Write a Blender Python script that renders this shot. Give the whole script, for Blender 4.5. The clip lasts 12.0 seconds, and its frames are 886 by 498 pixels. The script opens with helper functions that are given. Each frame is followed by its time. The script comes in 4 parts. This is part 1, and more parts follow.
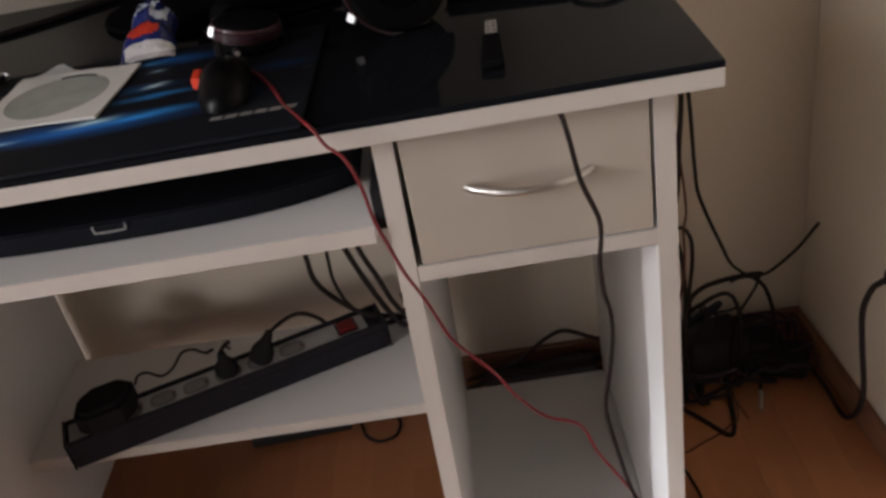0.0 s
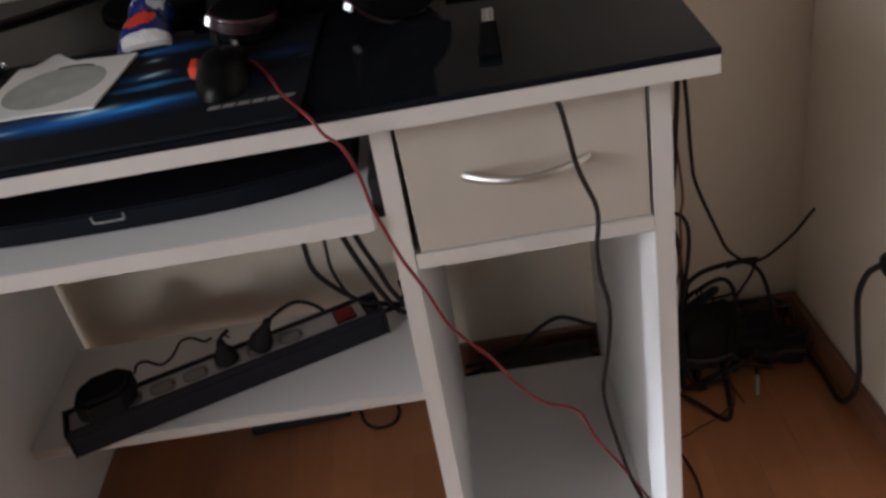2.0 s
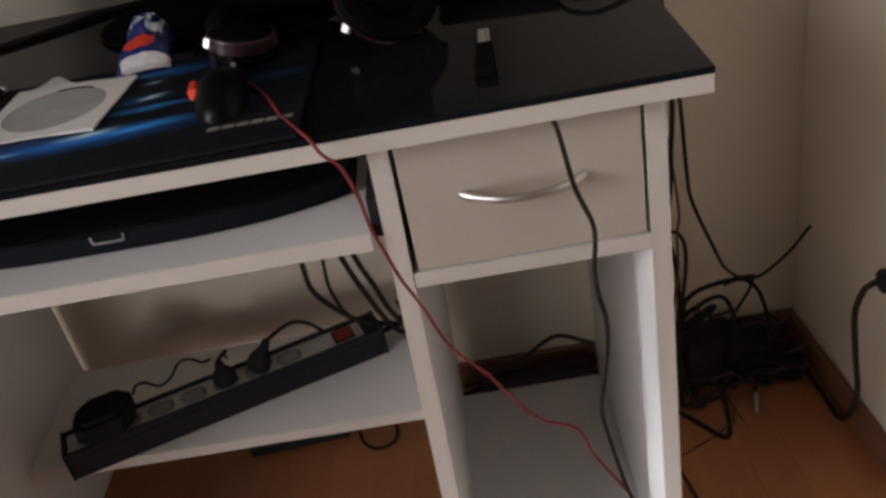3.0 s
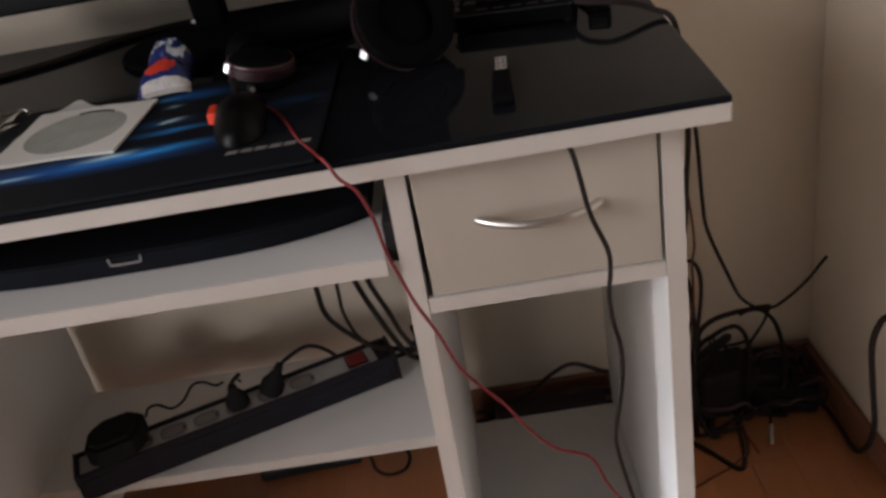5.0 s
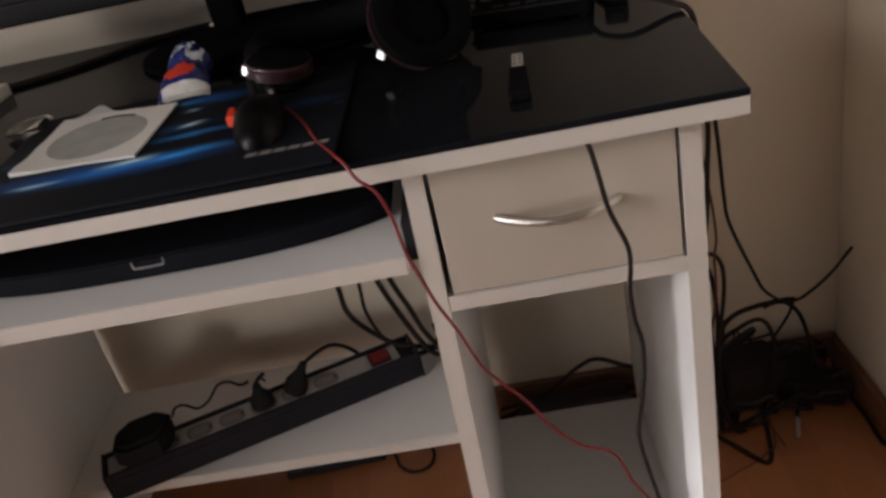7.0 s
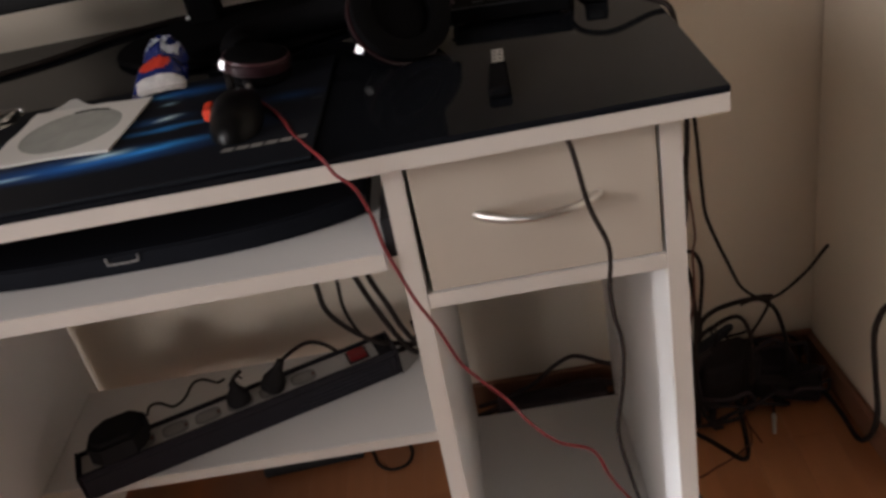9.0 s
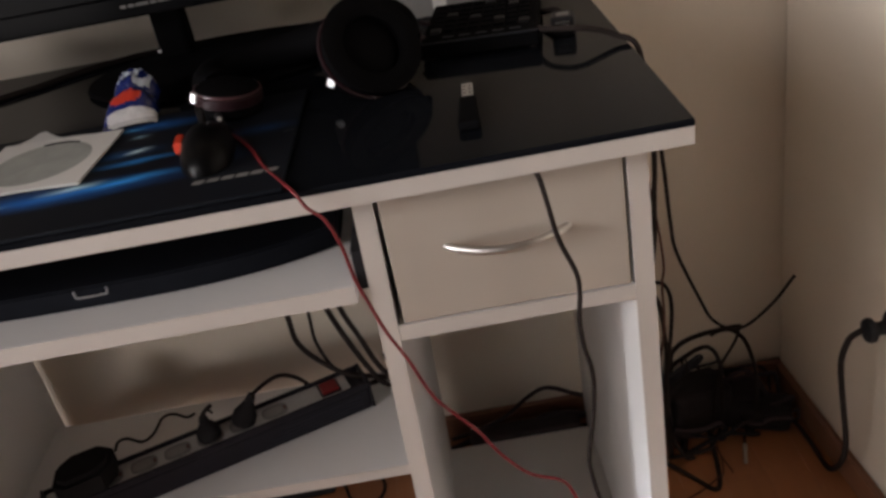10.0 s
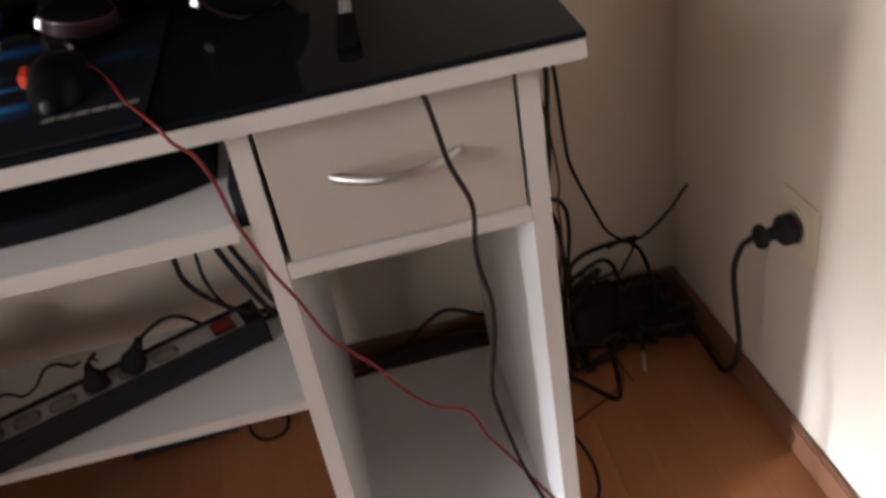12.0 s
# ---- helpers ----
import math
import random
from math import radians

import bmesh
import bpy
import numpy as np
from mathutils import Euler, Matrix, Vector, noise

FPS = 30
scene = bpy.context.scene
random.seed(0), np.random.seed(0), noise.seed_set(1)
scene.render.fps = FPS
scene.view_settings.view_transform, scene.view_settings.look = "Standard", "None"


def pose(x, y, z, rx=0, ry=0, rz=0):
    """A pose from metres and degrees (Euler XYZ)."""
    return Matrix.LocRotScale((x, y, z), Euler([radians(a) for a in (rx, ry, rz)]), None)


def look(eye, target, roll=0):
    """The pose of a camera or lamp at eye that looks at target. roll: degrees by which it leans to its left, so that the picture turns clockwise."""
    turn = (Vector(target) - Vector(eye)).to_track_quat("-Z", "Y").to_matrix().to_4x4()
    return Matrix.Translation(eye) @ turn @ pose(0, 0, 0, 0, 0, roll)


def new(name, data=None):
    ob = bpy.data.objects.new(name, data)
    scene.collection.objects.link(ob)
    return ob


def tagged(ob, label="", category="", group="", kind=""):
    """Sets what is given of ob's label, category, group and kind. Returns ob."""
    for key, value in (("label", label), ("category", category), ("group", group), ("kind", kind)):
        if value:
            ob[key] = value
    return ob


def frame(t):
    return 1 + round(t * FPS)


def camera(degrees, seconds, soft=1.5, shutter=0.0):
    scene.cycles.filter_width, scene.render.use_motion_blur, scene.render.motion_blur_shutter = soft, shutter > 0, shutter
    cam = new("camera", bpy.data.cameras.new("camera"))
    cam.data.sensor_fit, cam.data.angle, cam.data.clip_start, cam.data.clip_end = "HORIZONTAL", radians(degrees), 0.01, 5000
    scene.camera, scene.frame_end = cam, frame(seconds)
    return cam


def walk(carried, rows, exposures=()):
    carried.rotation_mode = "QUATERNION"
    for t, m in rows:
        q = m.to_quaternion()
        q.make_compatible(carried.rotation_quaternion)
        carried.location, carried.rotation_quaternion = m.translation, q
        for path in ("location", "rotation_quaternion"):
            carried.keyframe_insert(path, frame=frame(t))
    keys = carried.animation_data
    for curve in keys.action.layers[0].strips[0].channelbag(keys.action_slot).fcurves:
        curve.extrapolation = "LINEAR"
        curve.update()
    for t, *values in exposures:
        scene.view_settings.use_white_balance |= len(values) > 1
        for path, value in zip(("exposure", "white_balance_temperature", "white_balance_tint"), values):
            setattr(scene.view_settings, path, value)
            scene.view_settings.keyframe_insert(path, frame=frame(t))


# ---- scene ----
cam = camera(52.8, 12.0, soft=3.0, shutter=1.0)
PATH = [
    (0, (-0.166, -0.678, 1.036), (-0.28, 1.002, -0.043), -11.2),
    (0.5, (-0.164, -0.679, 1.039), (-0.275, 0.999, -0.043), -11.4),
    (1, (-0.166, -0.679, 1.038), (-0.287, 0.991, -0.055), -11.9),
    (1.5, (-0.167, -0.68, 1.037), (-0.297, 0.98, -0.07), -11.7),
    (2, (-0.167, -0.681, 1.039), (-0.278, 0.983, -0.065), -11.5),
    (2.5, (-0.166, -0.682, 1.039), (-0.287, 0.995, -0.044), -11.5),
    (3, (-0.167, -0.685, 1.04), (-0.266, 1.004, -0.028), -11.6),
    (3.2, (-0.165, -0.685, 1.041), (-0.276, 1.001, -0.03), -11.9),
    (5, (-0.169, -0.687, 1.04), (-0.287, 1.034, 0.028), -11.2),
    (5.5, (-0.167, -0.686, 1.04), (-0.303, 1.028, 0.018), -11.7),
    (6, (-0.168, -0.686, 1.041), (-0.295, 1.024, 0.012), -12.1),
    (6.5, (-0.167, -0.686, 1.041), (-0.339, 1.024, 0.017), -12.8),
    (7, (-0.165, -0.687, 1.042), (-0.336, 1.031, 0.031), -13.0),
    (8.8, (-0.167, -0.685, 1.04), (-0.295, 1.033, 0.024), -11.6),
    (8.9, (-0.167, -0.684, 1.04), (-0.297, 1.032, 0.013), -11.8),
    (9, (-0.167, -0.682, 1.039), (-0.29, 1.031, 0.013), -12.1),
    (9.1, (-0.167, -0.683, 1.039), (-0.275, 1.034, 0.018), -11.9),
    (9.5, (-0.165, -0.683, 1.04), (-0.251, 1.051, 0.047), -11.5),
    (10, (-0.164, -0.686, 1.04), (-0.217, 1.06, 0.066), -11.1),
    (10.4, (-0.162, -0.672, 1.037), (-0.187, 1.061, 0.038), -9.3),
    (10.5, (-0.164, -0.666, 1.037), (-0.091, 1.051, 0.013), -7.8),
    (10.6, (-0.162, -0.666, 1.036), (-0.097, 1.041, -0.004), -7.7),
    (11, (-0.164, -0.667, 1.032), (-0.049, 1.035, -0.012), -7.2),
    (11.5, (-0.152, -0.65, 1.031), (-0.058, 1.018, -0.068), -10.3),
    (12, (-0.153, -0.645, 1.026), (-0.025, 0.976, -0.139), -10.8),
]
walk(cam, [(t, look(eye, target, roll)) for t, eye, target, roll in PATH], [(0.0, -0.62, 6700, 12), (0.5, -0.61, 6750, 13), (1.0, -0.66, 6150, 10), (1.5, -0.66, 6050, 10), (2.0, -0.66, 6250, 10), (3.0, -0.63, 6600, 12), (5.0, -0.64, 6650, 12), (6.0, -0.64, 6750, 12), (6.5, -0.62, 6900, 13), (9.6, -0.62, 6850, 13), (10.6, -0.60, 6700, 13), (12.0, -0.63, 6750, 14)])

# ---- world and light ----
world = bpy.data.worlds.new("World")
scene.world = world
world.use_nodes = True
wn = world.node_tree.nodes
sky = wn.new("ShaderNodeTexSky")
sky.sky_type = "NISHITA"
sky.sun_disc = False
sky.sun_elevation, sky.sun_rotation = radians(54), radians(59)
world.node_tree.links.new(sky.outputs[0], wn["Background"].inputs[0])
wn["Background"].inputs[1].default_value = 0.05
SUN = bpy.data.lights.new("sun", "SUN")
SUN.energy, SUN.angle, SUN.color = 2.0, radians(0.5), (1.0, 0.95, 0.88)
sun = new("sun", SUN)
sun.matrix_world = look((5, 3, 8), (0, 0, 0))

# the room: x to the right along the desk, y towards the wall behind it
NORTH, SOUTH, WEST, CEIL = 0.512, -4.4, -2.3, 2.6
WIN_Y, WIN_Z = (-3.05, -0.55), (0.12, 2.46)       # wide glazed door in the west wall
FILL_X, FILL_Z = (-2.2, -1.2), (0.08, 0.80)       # low opening in the south wall, unseen, added for fill light


def opening_light(name, eye, target, wide, high, watts, color, spread=180):
    """Area lamp in an opening: daylight from the west, added fill from the south."""
    data = bpy.data.lights.new(name, "AREA")
    data.shape, data.size, data.size_y = "RECTANGLE", wide, high
    data.energy, data.color, data.spread = watts, color, radians(spread)
    ob = new(name, data)
    ob.matrix_world = look(eye, target)
    return ob


opening_light("opening_light", (WEST - 0.03, -0.77, 1.40), (0.3, -0.10, 1.08), 0.32, 1.15, 6.4, (0.93, 0.95, 1.0), 40)
opening_light("opening_light", (WEST - 0.03, -0.84, 0.46), (0.345, -0.06, -0.02), 0.13, 0.42, 2.3, (0.82, 0.91, 1.0), 16)
opening_light("opening_light", (WEST - 0.03, -1.55, 2.05), (-0.4, 0.2, 0.4), 1.1, 0.76, 7.0, (1.0, 0.975, 0.975), 90)
opening_light("opening_light", (WEST - 0.03, -1.85, 0.42), (-0.5, 0.25, 0.35), 2.1, 0.54, 5.2, (1.0, 0.975, 0.975), 90)
# added fill from the south: one soft lamp, one narrow beam into the left bay
wx, wz = sum(FILL_X) / 2, sum(FILL_Z) / 2
opening_light("opening_light", (wx, SOUTH - 0.03, wz), (-0.6, 0.3, 0.4), FILL_X[1] - FILL_X[0] - 0.1, FILL_Z[1] - FILL_Z[0] - 0.1, 0.6, (1.0, 0.975, 0.965), 110)
opening_light("opening_light", (wx, SOUTH - 0.02, wz), (-0.66, 0.5, 0.32), FILL_X[1] - FILL_X[0] - 0.1, FILL_Z[1] - FILL_Z[0] - 0.1, 0.52, (1.0, 0.975, 0.965), 16)


# ---- materials ----
def material(name, color, rough=0.5, metal=0.0, var=0.12, scale=6.0, grain=90.0, bump=0.05, spec=0.5, stretch=(1, 1, 1), alt=None, coat=0.0):
    """A principled surface with colour that varies at two scales and a fine relief."""
    m = bpy.data.materials.new(name)
    m.use_nodes = True
    t = m.node_tree
    b = t.nodes["Principled BSDF"]
    b.inputs["Metallic"].default_value = metal
    b.inputs["Specular IOR Level"].default_value = spec
    b.inputs["Coat Weight"].default_value = coat
    co = t.nodes.new("ShaderNodeTexCoord")
    mp = t.nodes.new("ShaderNodeMapping")
    mp.inputs["Scale"].default_value = stretch
    t.links.new(co.outputs["Object"], mp.inputs[0])
    big, fine = t.nodes.new("ShaderNodeTexNoise"), t.nodes.new("ShaderNodeTexNoise")
    big.inputs["Scale"].default_value, fine.inputs["Scale"].default_value = scale, grain
    big.inputs["Detail"].default_value, fine.inputs["Detail"].default_value = 4, 3
    for n in (big, fine):
        t.links.new(mp.outputs[0], n.inputs["Vector"])
    mix = t.nodes.new("ShaderNodeMix")
    mix.data_type = "RGBA"
    c = Vector(color)
    mix.inputs["A"].default_value = (*(alt or c * (1 - var)), 1)
    mix.inputs["B"].default_value = (*[min(1, v * (1 + var)) for v in c], 1)
    add = t.nodes.new("ShaderNodeMath")
    add.operation = "MULTIPLY_ADD"
    add.inputs[1].default_value, add.inputs[2].default_value = 0.35, -0.17
    t.links.new(fine.outputs["Fac"], add.inputs[0])
    tot = t.nodes.new("ShaderNodeMath")
    tot.operation, tot.use_clamp = "ADD", True
    t.links.new(big.outputs["Fac"], tot.inputs[0])
    t.links.new(add.outputs[0], tot.inputs[1])
    t.links.new(tot.outputs[0], mix.inputs["Factor"])
    t.links.new(mix.outputs["Result"], b.inputs["Base Color"])
    rr = t.nodes.new("ShaderNodeMapRange")
    rr.inputs["To Min"].default_value, rr.inputs["To Max"].default_value = max(0.0, rough * 0.82), min(1, rough * 1.18)
    t.links.new(big.outputs["Fac"], rr.inputs[0])
    t.links.new(rr.outputs[0], b.inputs["Roughness"])
    if bump:
        bp = t.nodes.new("ShaderNodeBump")
        bp.inputs["Strength"].default_value, bp.inputs["Distance"].default_value = bump, 0.002
        t.links.new(fine.outputs["Fac"], bp.inputs["Height"])
        t.links.new(bp.outputs[0], b.inputs["Normal"])
    return m


PLASTER = material("cream_wall_paint", (0.675, 0.597, 0.50), 0.8, var=0.05, scale=2.5, grain=160, bump=0.12)
CEILING = material("white_ceiling_paint", (0.84, 0.82, 0.79), 0.9, var=0.03, bump=0.05)
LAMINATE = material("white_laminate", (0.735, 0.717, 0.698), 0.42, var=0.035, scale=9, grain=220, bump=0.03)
# the white laminate again, darkened because front faces catch too much light
DIMMED_WHITE = material("dimmed_edge_white", (0.555, 0.500, 0.452), 0.38, var=0.04, scale=14, grain=260, bump=0.02)
# cream tint of the drawer, taken darker to offset the light on its front
DIMMED_CREAM = material("dimmed_drawer_cream", (0.44, 0.380, 0.318), 0.4, var=0.03, scale=9, grain=220, bump=0.03)
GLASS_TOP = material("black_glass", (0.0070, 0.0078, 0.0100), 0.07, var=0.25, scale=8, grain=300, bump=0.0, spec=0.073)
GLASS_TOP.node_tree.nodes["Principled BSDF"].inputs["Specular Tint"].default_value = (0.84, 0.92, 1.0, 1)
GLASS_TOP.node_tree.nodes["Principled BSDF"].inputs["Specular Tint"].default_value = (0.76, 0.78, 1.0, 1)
BLACK = material("black_plastic", (0.017, 0.016, 0.0175), 0.5, var=0.25, scale=20, grain=400, bump=0.05, spec=0.10)
GLOSSY = material("black_gloss_plastic", (0.004, 0.004, 0.0048), 0.16, var=0.2, scale=20, grain=400, bump=0.0, spec=0.06)
RUBBER = material("black_cable_rubber", (0.027, 0.021, 0.0195), 0.8, var=0.2, scale=40, grain=300, bump=0.05, spec=0.01)
HEADSET_BLACK = material("headset_black", (0.0052, 0.0050, 0.0055), 0.7, var=0.25, scale=60, grain=500, bump=0.1, spec=0.012)
MOUSE_BLACK = material("mouse_black_plastic", (0.0042, 0.0040, 0.0042), 0.33, var=0.2, scale=20, grain=400, bump=0.02, spec=0.09)
CHROME = material("worn_chrome", (0.60, 0.60, 0.61), 0.34, metal=1.0, var=0.7, scale=260, grain=500, bump=0.1)
DARK_TRIM = material("dark_red_trim", (0.030, 0.012, 0.015), 0.3, var=0.4, scale=60, spec=0.4)
RIM_TRIM = material("dusky_red_rim", (0.075, 0.030, 0.036), 0.3, var=0.4, scale=60, spec=0.5)
# black raised in colour to make up for scarce light behind the desk
LIFTED_BLACK = material("lifted_black_plastic", (0.050, 0.038, 0.041), 0.75, var=0.3, scale=25, grain=300, bump=0.1, spec=0.05)
SLATE = material("slate_grey_cable", (0.018, 0.020, 0.026), 0.5, var=0.2, scale=40, spec=0.2)
KEYBOARD_BLACK = material("keyboard_black", (0.0095, 0.0105, 0.0140), 0.55, var=0.3, scale=30, grain=400, bump=0.05, spec=0.03)
FOAM = material("black_leatherette", (0.016, 0.0145, 0.0150), 0.8, var=0.25, scale=60, grain=500, bump=0.2, spec=0.02)
# black raised in colour to give the corner heap its haze
HEAP = material("lifted_black_cable", (0.023, 0.0185, 0.0195), 0.85, var=0.35, scale=45, grain=300, bump=0.1, spec=0.05)
RED_CORD = material("red_cord", (0.17, 0.011, 0.015), 0.5, var=0.25, scale=60, grain=300, bump=0.05)
BROWN_CORD = material("brown_cord", (0.10, 0.036, 0.024), 0.6, var=0.25, scale=60, grain=300, bump=0.05, spec=0.2)
RED = material("red_plastic", (0.17, 0.009, 0.011), 0.35, var=0.15, spec=0.2)
ORANGE = material("orange_red_plastic", (0.8, 0.07, 0.03), 0.4, var=0.08)
SILVER = material("brushed_nickel", (0.62, 0.60, 0.57), 0.38, metal=1.0, var=0.08, scale=30, grain=300, bump=0.03)
STEEL = material("bare_steel", (0.6, 0.6, 0.6), 0.25, metal=1.0, var=0.1, scale=40)
TIN = material("tinned_plug_shell", (0.46, 0.45, 0.43), 0.42, metal=0.6, var=0.6, scale=260, grain=500)
DARK_STEEL = material("dark_runner_steel", (0.05, 0.05, 0.055), 0.45, metal=0.6, var=0.2)
GREY_PLASTIC = material("grey_plastic", (0.24, 0.23, 0.22), 0.5, var=0.1, scale=30)
SOCKET_GREY = material("socket_grey", (0.36, 0.347, 0.335), 0.5, var=0.2, scale=30)
SOCKET_WELL = material("socket_well_grey", (0.155, 0.15, 0.145), 0.5, var=0.2, scale=40)
INSERT = material("socket_insert_grey", (0.20, 0.19, 0.18), 0.5, var=0.2, scale=40)
STRIP_BODY = material("charcoal_plastic", (0.0175, 0.0155, 0.0195), 0.45, var=0.2, scale=30, spec=0.1)
PAPER = material("white_paper", (0.72, 0.71, 0.68), 0.8, var=0.05, scale=25, grain=300, bump=0.08)
FILM = material("sleeve_window", (0.44, 0.455, 0.425), 0.25, var=0.22, scale=34, grain=200, bump=0.02)
WRAP_BLUE = material("blue_wrapper_foil", (0.011, 0.022, 0.13), 0.14, var=0.3, scale=60, grain=200, bump=0.4)
WRAP_WHITE = material("silver_wrapper_foil", (0.90, 0.90, 0.92), 0.14, metal=0.2, var=0.35, scale=120, grain=240, bump=0.8)
WRAP_RED = material("red_wrapper_print", (0.55, 0.04, 0.02), 0.3, var=0.15, scale=60, grain=200, bump=0.2)
WRAP_PRINT = material("pale_wrapper_print", (0.50, 0.57, 0.66), 0.20, var=0.3, scale=160, grain=300, bump=0.3)
SKIRT = material("brown_skirting_wood", (0.185, 0.082, 0.046), 0.4, var=0.3, scale=10, grain=60, stretch=(1, 0.12, 1), bump=0.05)
OUTLET = material("cream_outlet_plastic", (0.68, 0.61, 0.45), 0.5, var=0.05)
CLEAR = bpy.data.materials.new("clear_plastic")
CLEAR.use_nodes = True
CLEAR.node_tree.nodes["Principled BSDF"].inputs["Transmission Weight"].default_value = 1.0
CLEAR.node_tree.nodes["Principled BSDF"].inputs["Roughness"].default_value = 0.08
CLEAR.node_tree.nodes["Principled BSDF"].inputs["IOR"].default_value = 1.22


def wood_floor():
    """Orange-brown laminate planks, each with its own tone, and grain along its length."""
    m = material("laminate_floor", (0.33, 0.130, 0.054), 0.34, var=0.3, scale=9, grain=60, stretch=(1, 0.10, 1), bump=0.03, alt=(0.245, 0.094, 0.038))
    t = m.node_tree
    b = t.nodes["Principled BSDF"]
    old = b.inputs["Base Color"].links[0].from_socket
    info = t.nodes.new("ShaderNodeObjectInfo")
    hsv = t.nodes.new("ShaderNodeHueSaturation")
    mr = t.nodes.new("ShaderNodeMapRange")
    mr.inputs["To Min"].default_value, mr.inputs["To Max"].default_value = 0.90, 1.10
    t.links.new(info.outputs["Random"], mr.inputs[0])
    t.links.new(mr.outputs[0], hsv.inputs["Value"])
    t.links.new(old, hsv.inputs["Color"])
    t.links.new(hsv.outputs[0], b.inputs["Base Color"])
    return m


FLOOR = wood_floor()


def pad_material():
    """Dark mouse pad cloth with flowing blue light streaks."""
    m = bpy.data.materials.new("mouse_pad_print")
    m.use_nodes = True
    t = m.node_tree
    b = t.nodes["Principled BSDF"]
    b.inputs["Roughness"].default_value = 0.6
    b.inputs["Specular IOR Level"].default_value = 0.12
    co = t.nodes.new("ShaderNodeTexCoord")
    n = t.nodes.new("ShaderNodeTexNoise")
    n.inputs["Scale"].default_value, n.inputs["Detail"].default_value = 26, 3
    squash = t.nodes.new("ShaderNodeMapping")
    squash.inputs["Scale"].default_value = (0.4, 1, 1)
    t.links.new(co.outputs["Object"], squash.inputs[0])
    t.links.new(squash.outputs[0], n.inputs["Vector"])
    warp = t.nodes.new("ShaderNodeVectorMath")
    warp.operation = "MULTIPLY_ADD"
    warp.inputs[1].default_value, warp.inputs[2].default_value = (0.05, 0.022, 0), (-0.025, -0.011, 0)
    t.links.new(n.outputs["Color"], warp.inputs[0])
    at = t.nodes.new("ShaderNodeVectorMath")
    t.links.new(co.outputs["Object"], at.inputs[0])
    t.links.new(warp.outputs[0], at.inputs[1])
    total = None
    # printed streaks: centre, half sizes, tilt in degrees, colour
    for (x, y), (a, c), tilt, color in (
        ((-0.060, -0.044), (0.190, 0.0287), 0, (0.013, 0.156, 0.566)),
        ((0.010, -0.038), (0.100, 0.0126), 3, (0.033, 0.352, 0.877)),
        ((-0.035, -0.033), (0.045, 0.0080), 6, (0.651, 0.950, 0.920)),
        ((-0.120, -0.050), (0.040, 0.0080), 4, (0.520, 0.823, 0.920)),
        ((0.015, 0.006), (0.075, 0.0115), 1, (0.018, 0.213, 0.566)),
        ((0.000, 0.030), (0.060, 0.0161), 2, (0.006, 0.063, 0.183)),
        ((0.012, 0.031), (0.022, 0.0070), 10, (0.737, 0.950, 0.920)),
        ((0.004, 0.071), (0.014, 0.0060), 8, (0.260, 0.434, 0.520)),
        ((0.010, 0.098), (0.080, 0.0242), 0, (0.007, 0.099, 0.339)),
        ((-0.010, 0.092), (0.030, 0.0070), 4, (0.064, 0.283, 0.477)),
        ((-0.130, 0.045), (0.050, 0.0140), 16, (0.108, 0.196, 0.283)),
        ((-0.150, 0.010), (0.040, 0.0126), 11, (0.027, 0.141, 0.369)),
        ((0.100, -0.020), (0.060, 0.0264), 0, (0.002, 0.024, 0.084)),
        ((0.130, 0.030), (0.050, 0.0184), 0, (0.002, 0.027, 0.096)),
    ):
        place = t.nodes.new("ShaderNodeMapping")
        place.vector_type = "TEXTURE"
        place.inputs["Location"].default_value = (x, y, 0)
        place.inputs["Rotation"].default_value = (0, 0, radians(tilt))
        place.inputs["Scale"].default_value = (a, c, 1)
        t.links.new(at.outputs[0], place.inputs[0])
        ball = t.nodes.new("ShaderNodeTexGradient")
        ball.gradient_type = "QUADRATIC_SPHERE"
        t.links.new(place.outputs[0], ball.inputs[0])
        lay = t.nodes.new("ShaderNodeMix")
        lay.data_type, lay.blend_type = "RGBA", "ADD"
        lay.inputs["B"].default_value = (*color, 1)
        t.links.new(ball.outputs["Fac"], lay.inputs["Factor"])
        if total is None:
            lay.inputs["A"].default_value = (0.0070, 0.0085, 0.0125, 1)
        else:
            t.links.new(total, lay.inputs["A"])
        total = lay.outputs["Result"]
    t.links.new(total, b.inputs["Base Color"])
    return m


PAD = pad_material()


# ---- builders ----
def box(bm, lo, hi, bevel=0.0, segments=2):
    """A box between two corners, with rounded edges."""
    part_bm = bmesh.new()
    bmesh.ops.create_cube(part_bm, size=1)
    lo, hi = Vector(lo), Vector(hi)
    for v in part_bm.verts:
        v.co = Vector(((lo[i] + hi[i]) / 2 + v.co[i] * (hi[i] - lo[i]) for i in range(3)))
    if bevel:
        bmesh.ops.bevel(part_bm, geom=part_bm.edges[:], offset=bevel, segments=segments, profile=0.5, affect="EDGES")
    for e in part_bm.edges:
        e.smooth = False
    merge(bm, part_bm)
    return bm


def merge(bm, other, m=None):
    """Adds a bmesh to another and frees it."""
    if m is not None:
        bmesh.ops.transform(other, matrix=m, verts=other.verts[:])
    me = bpy.data.meshes.new("tmp")
    other.to_mesh(me)
    other.free()
    bm.from_mesh(me)
    bpy.data.meshes.remove(me)


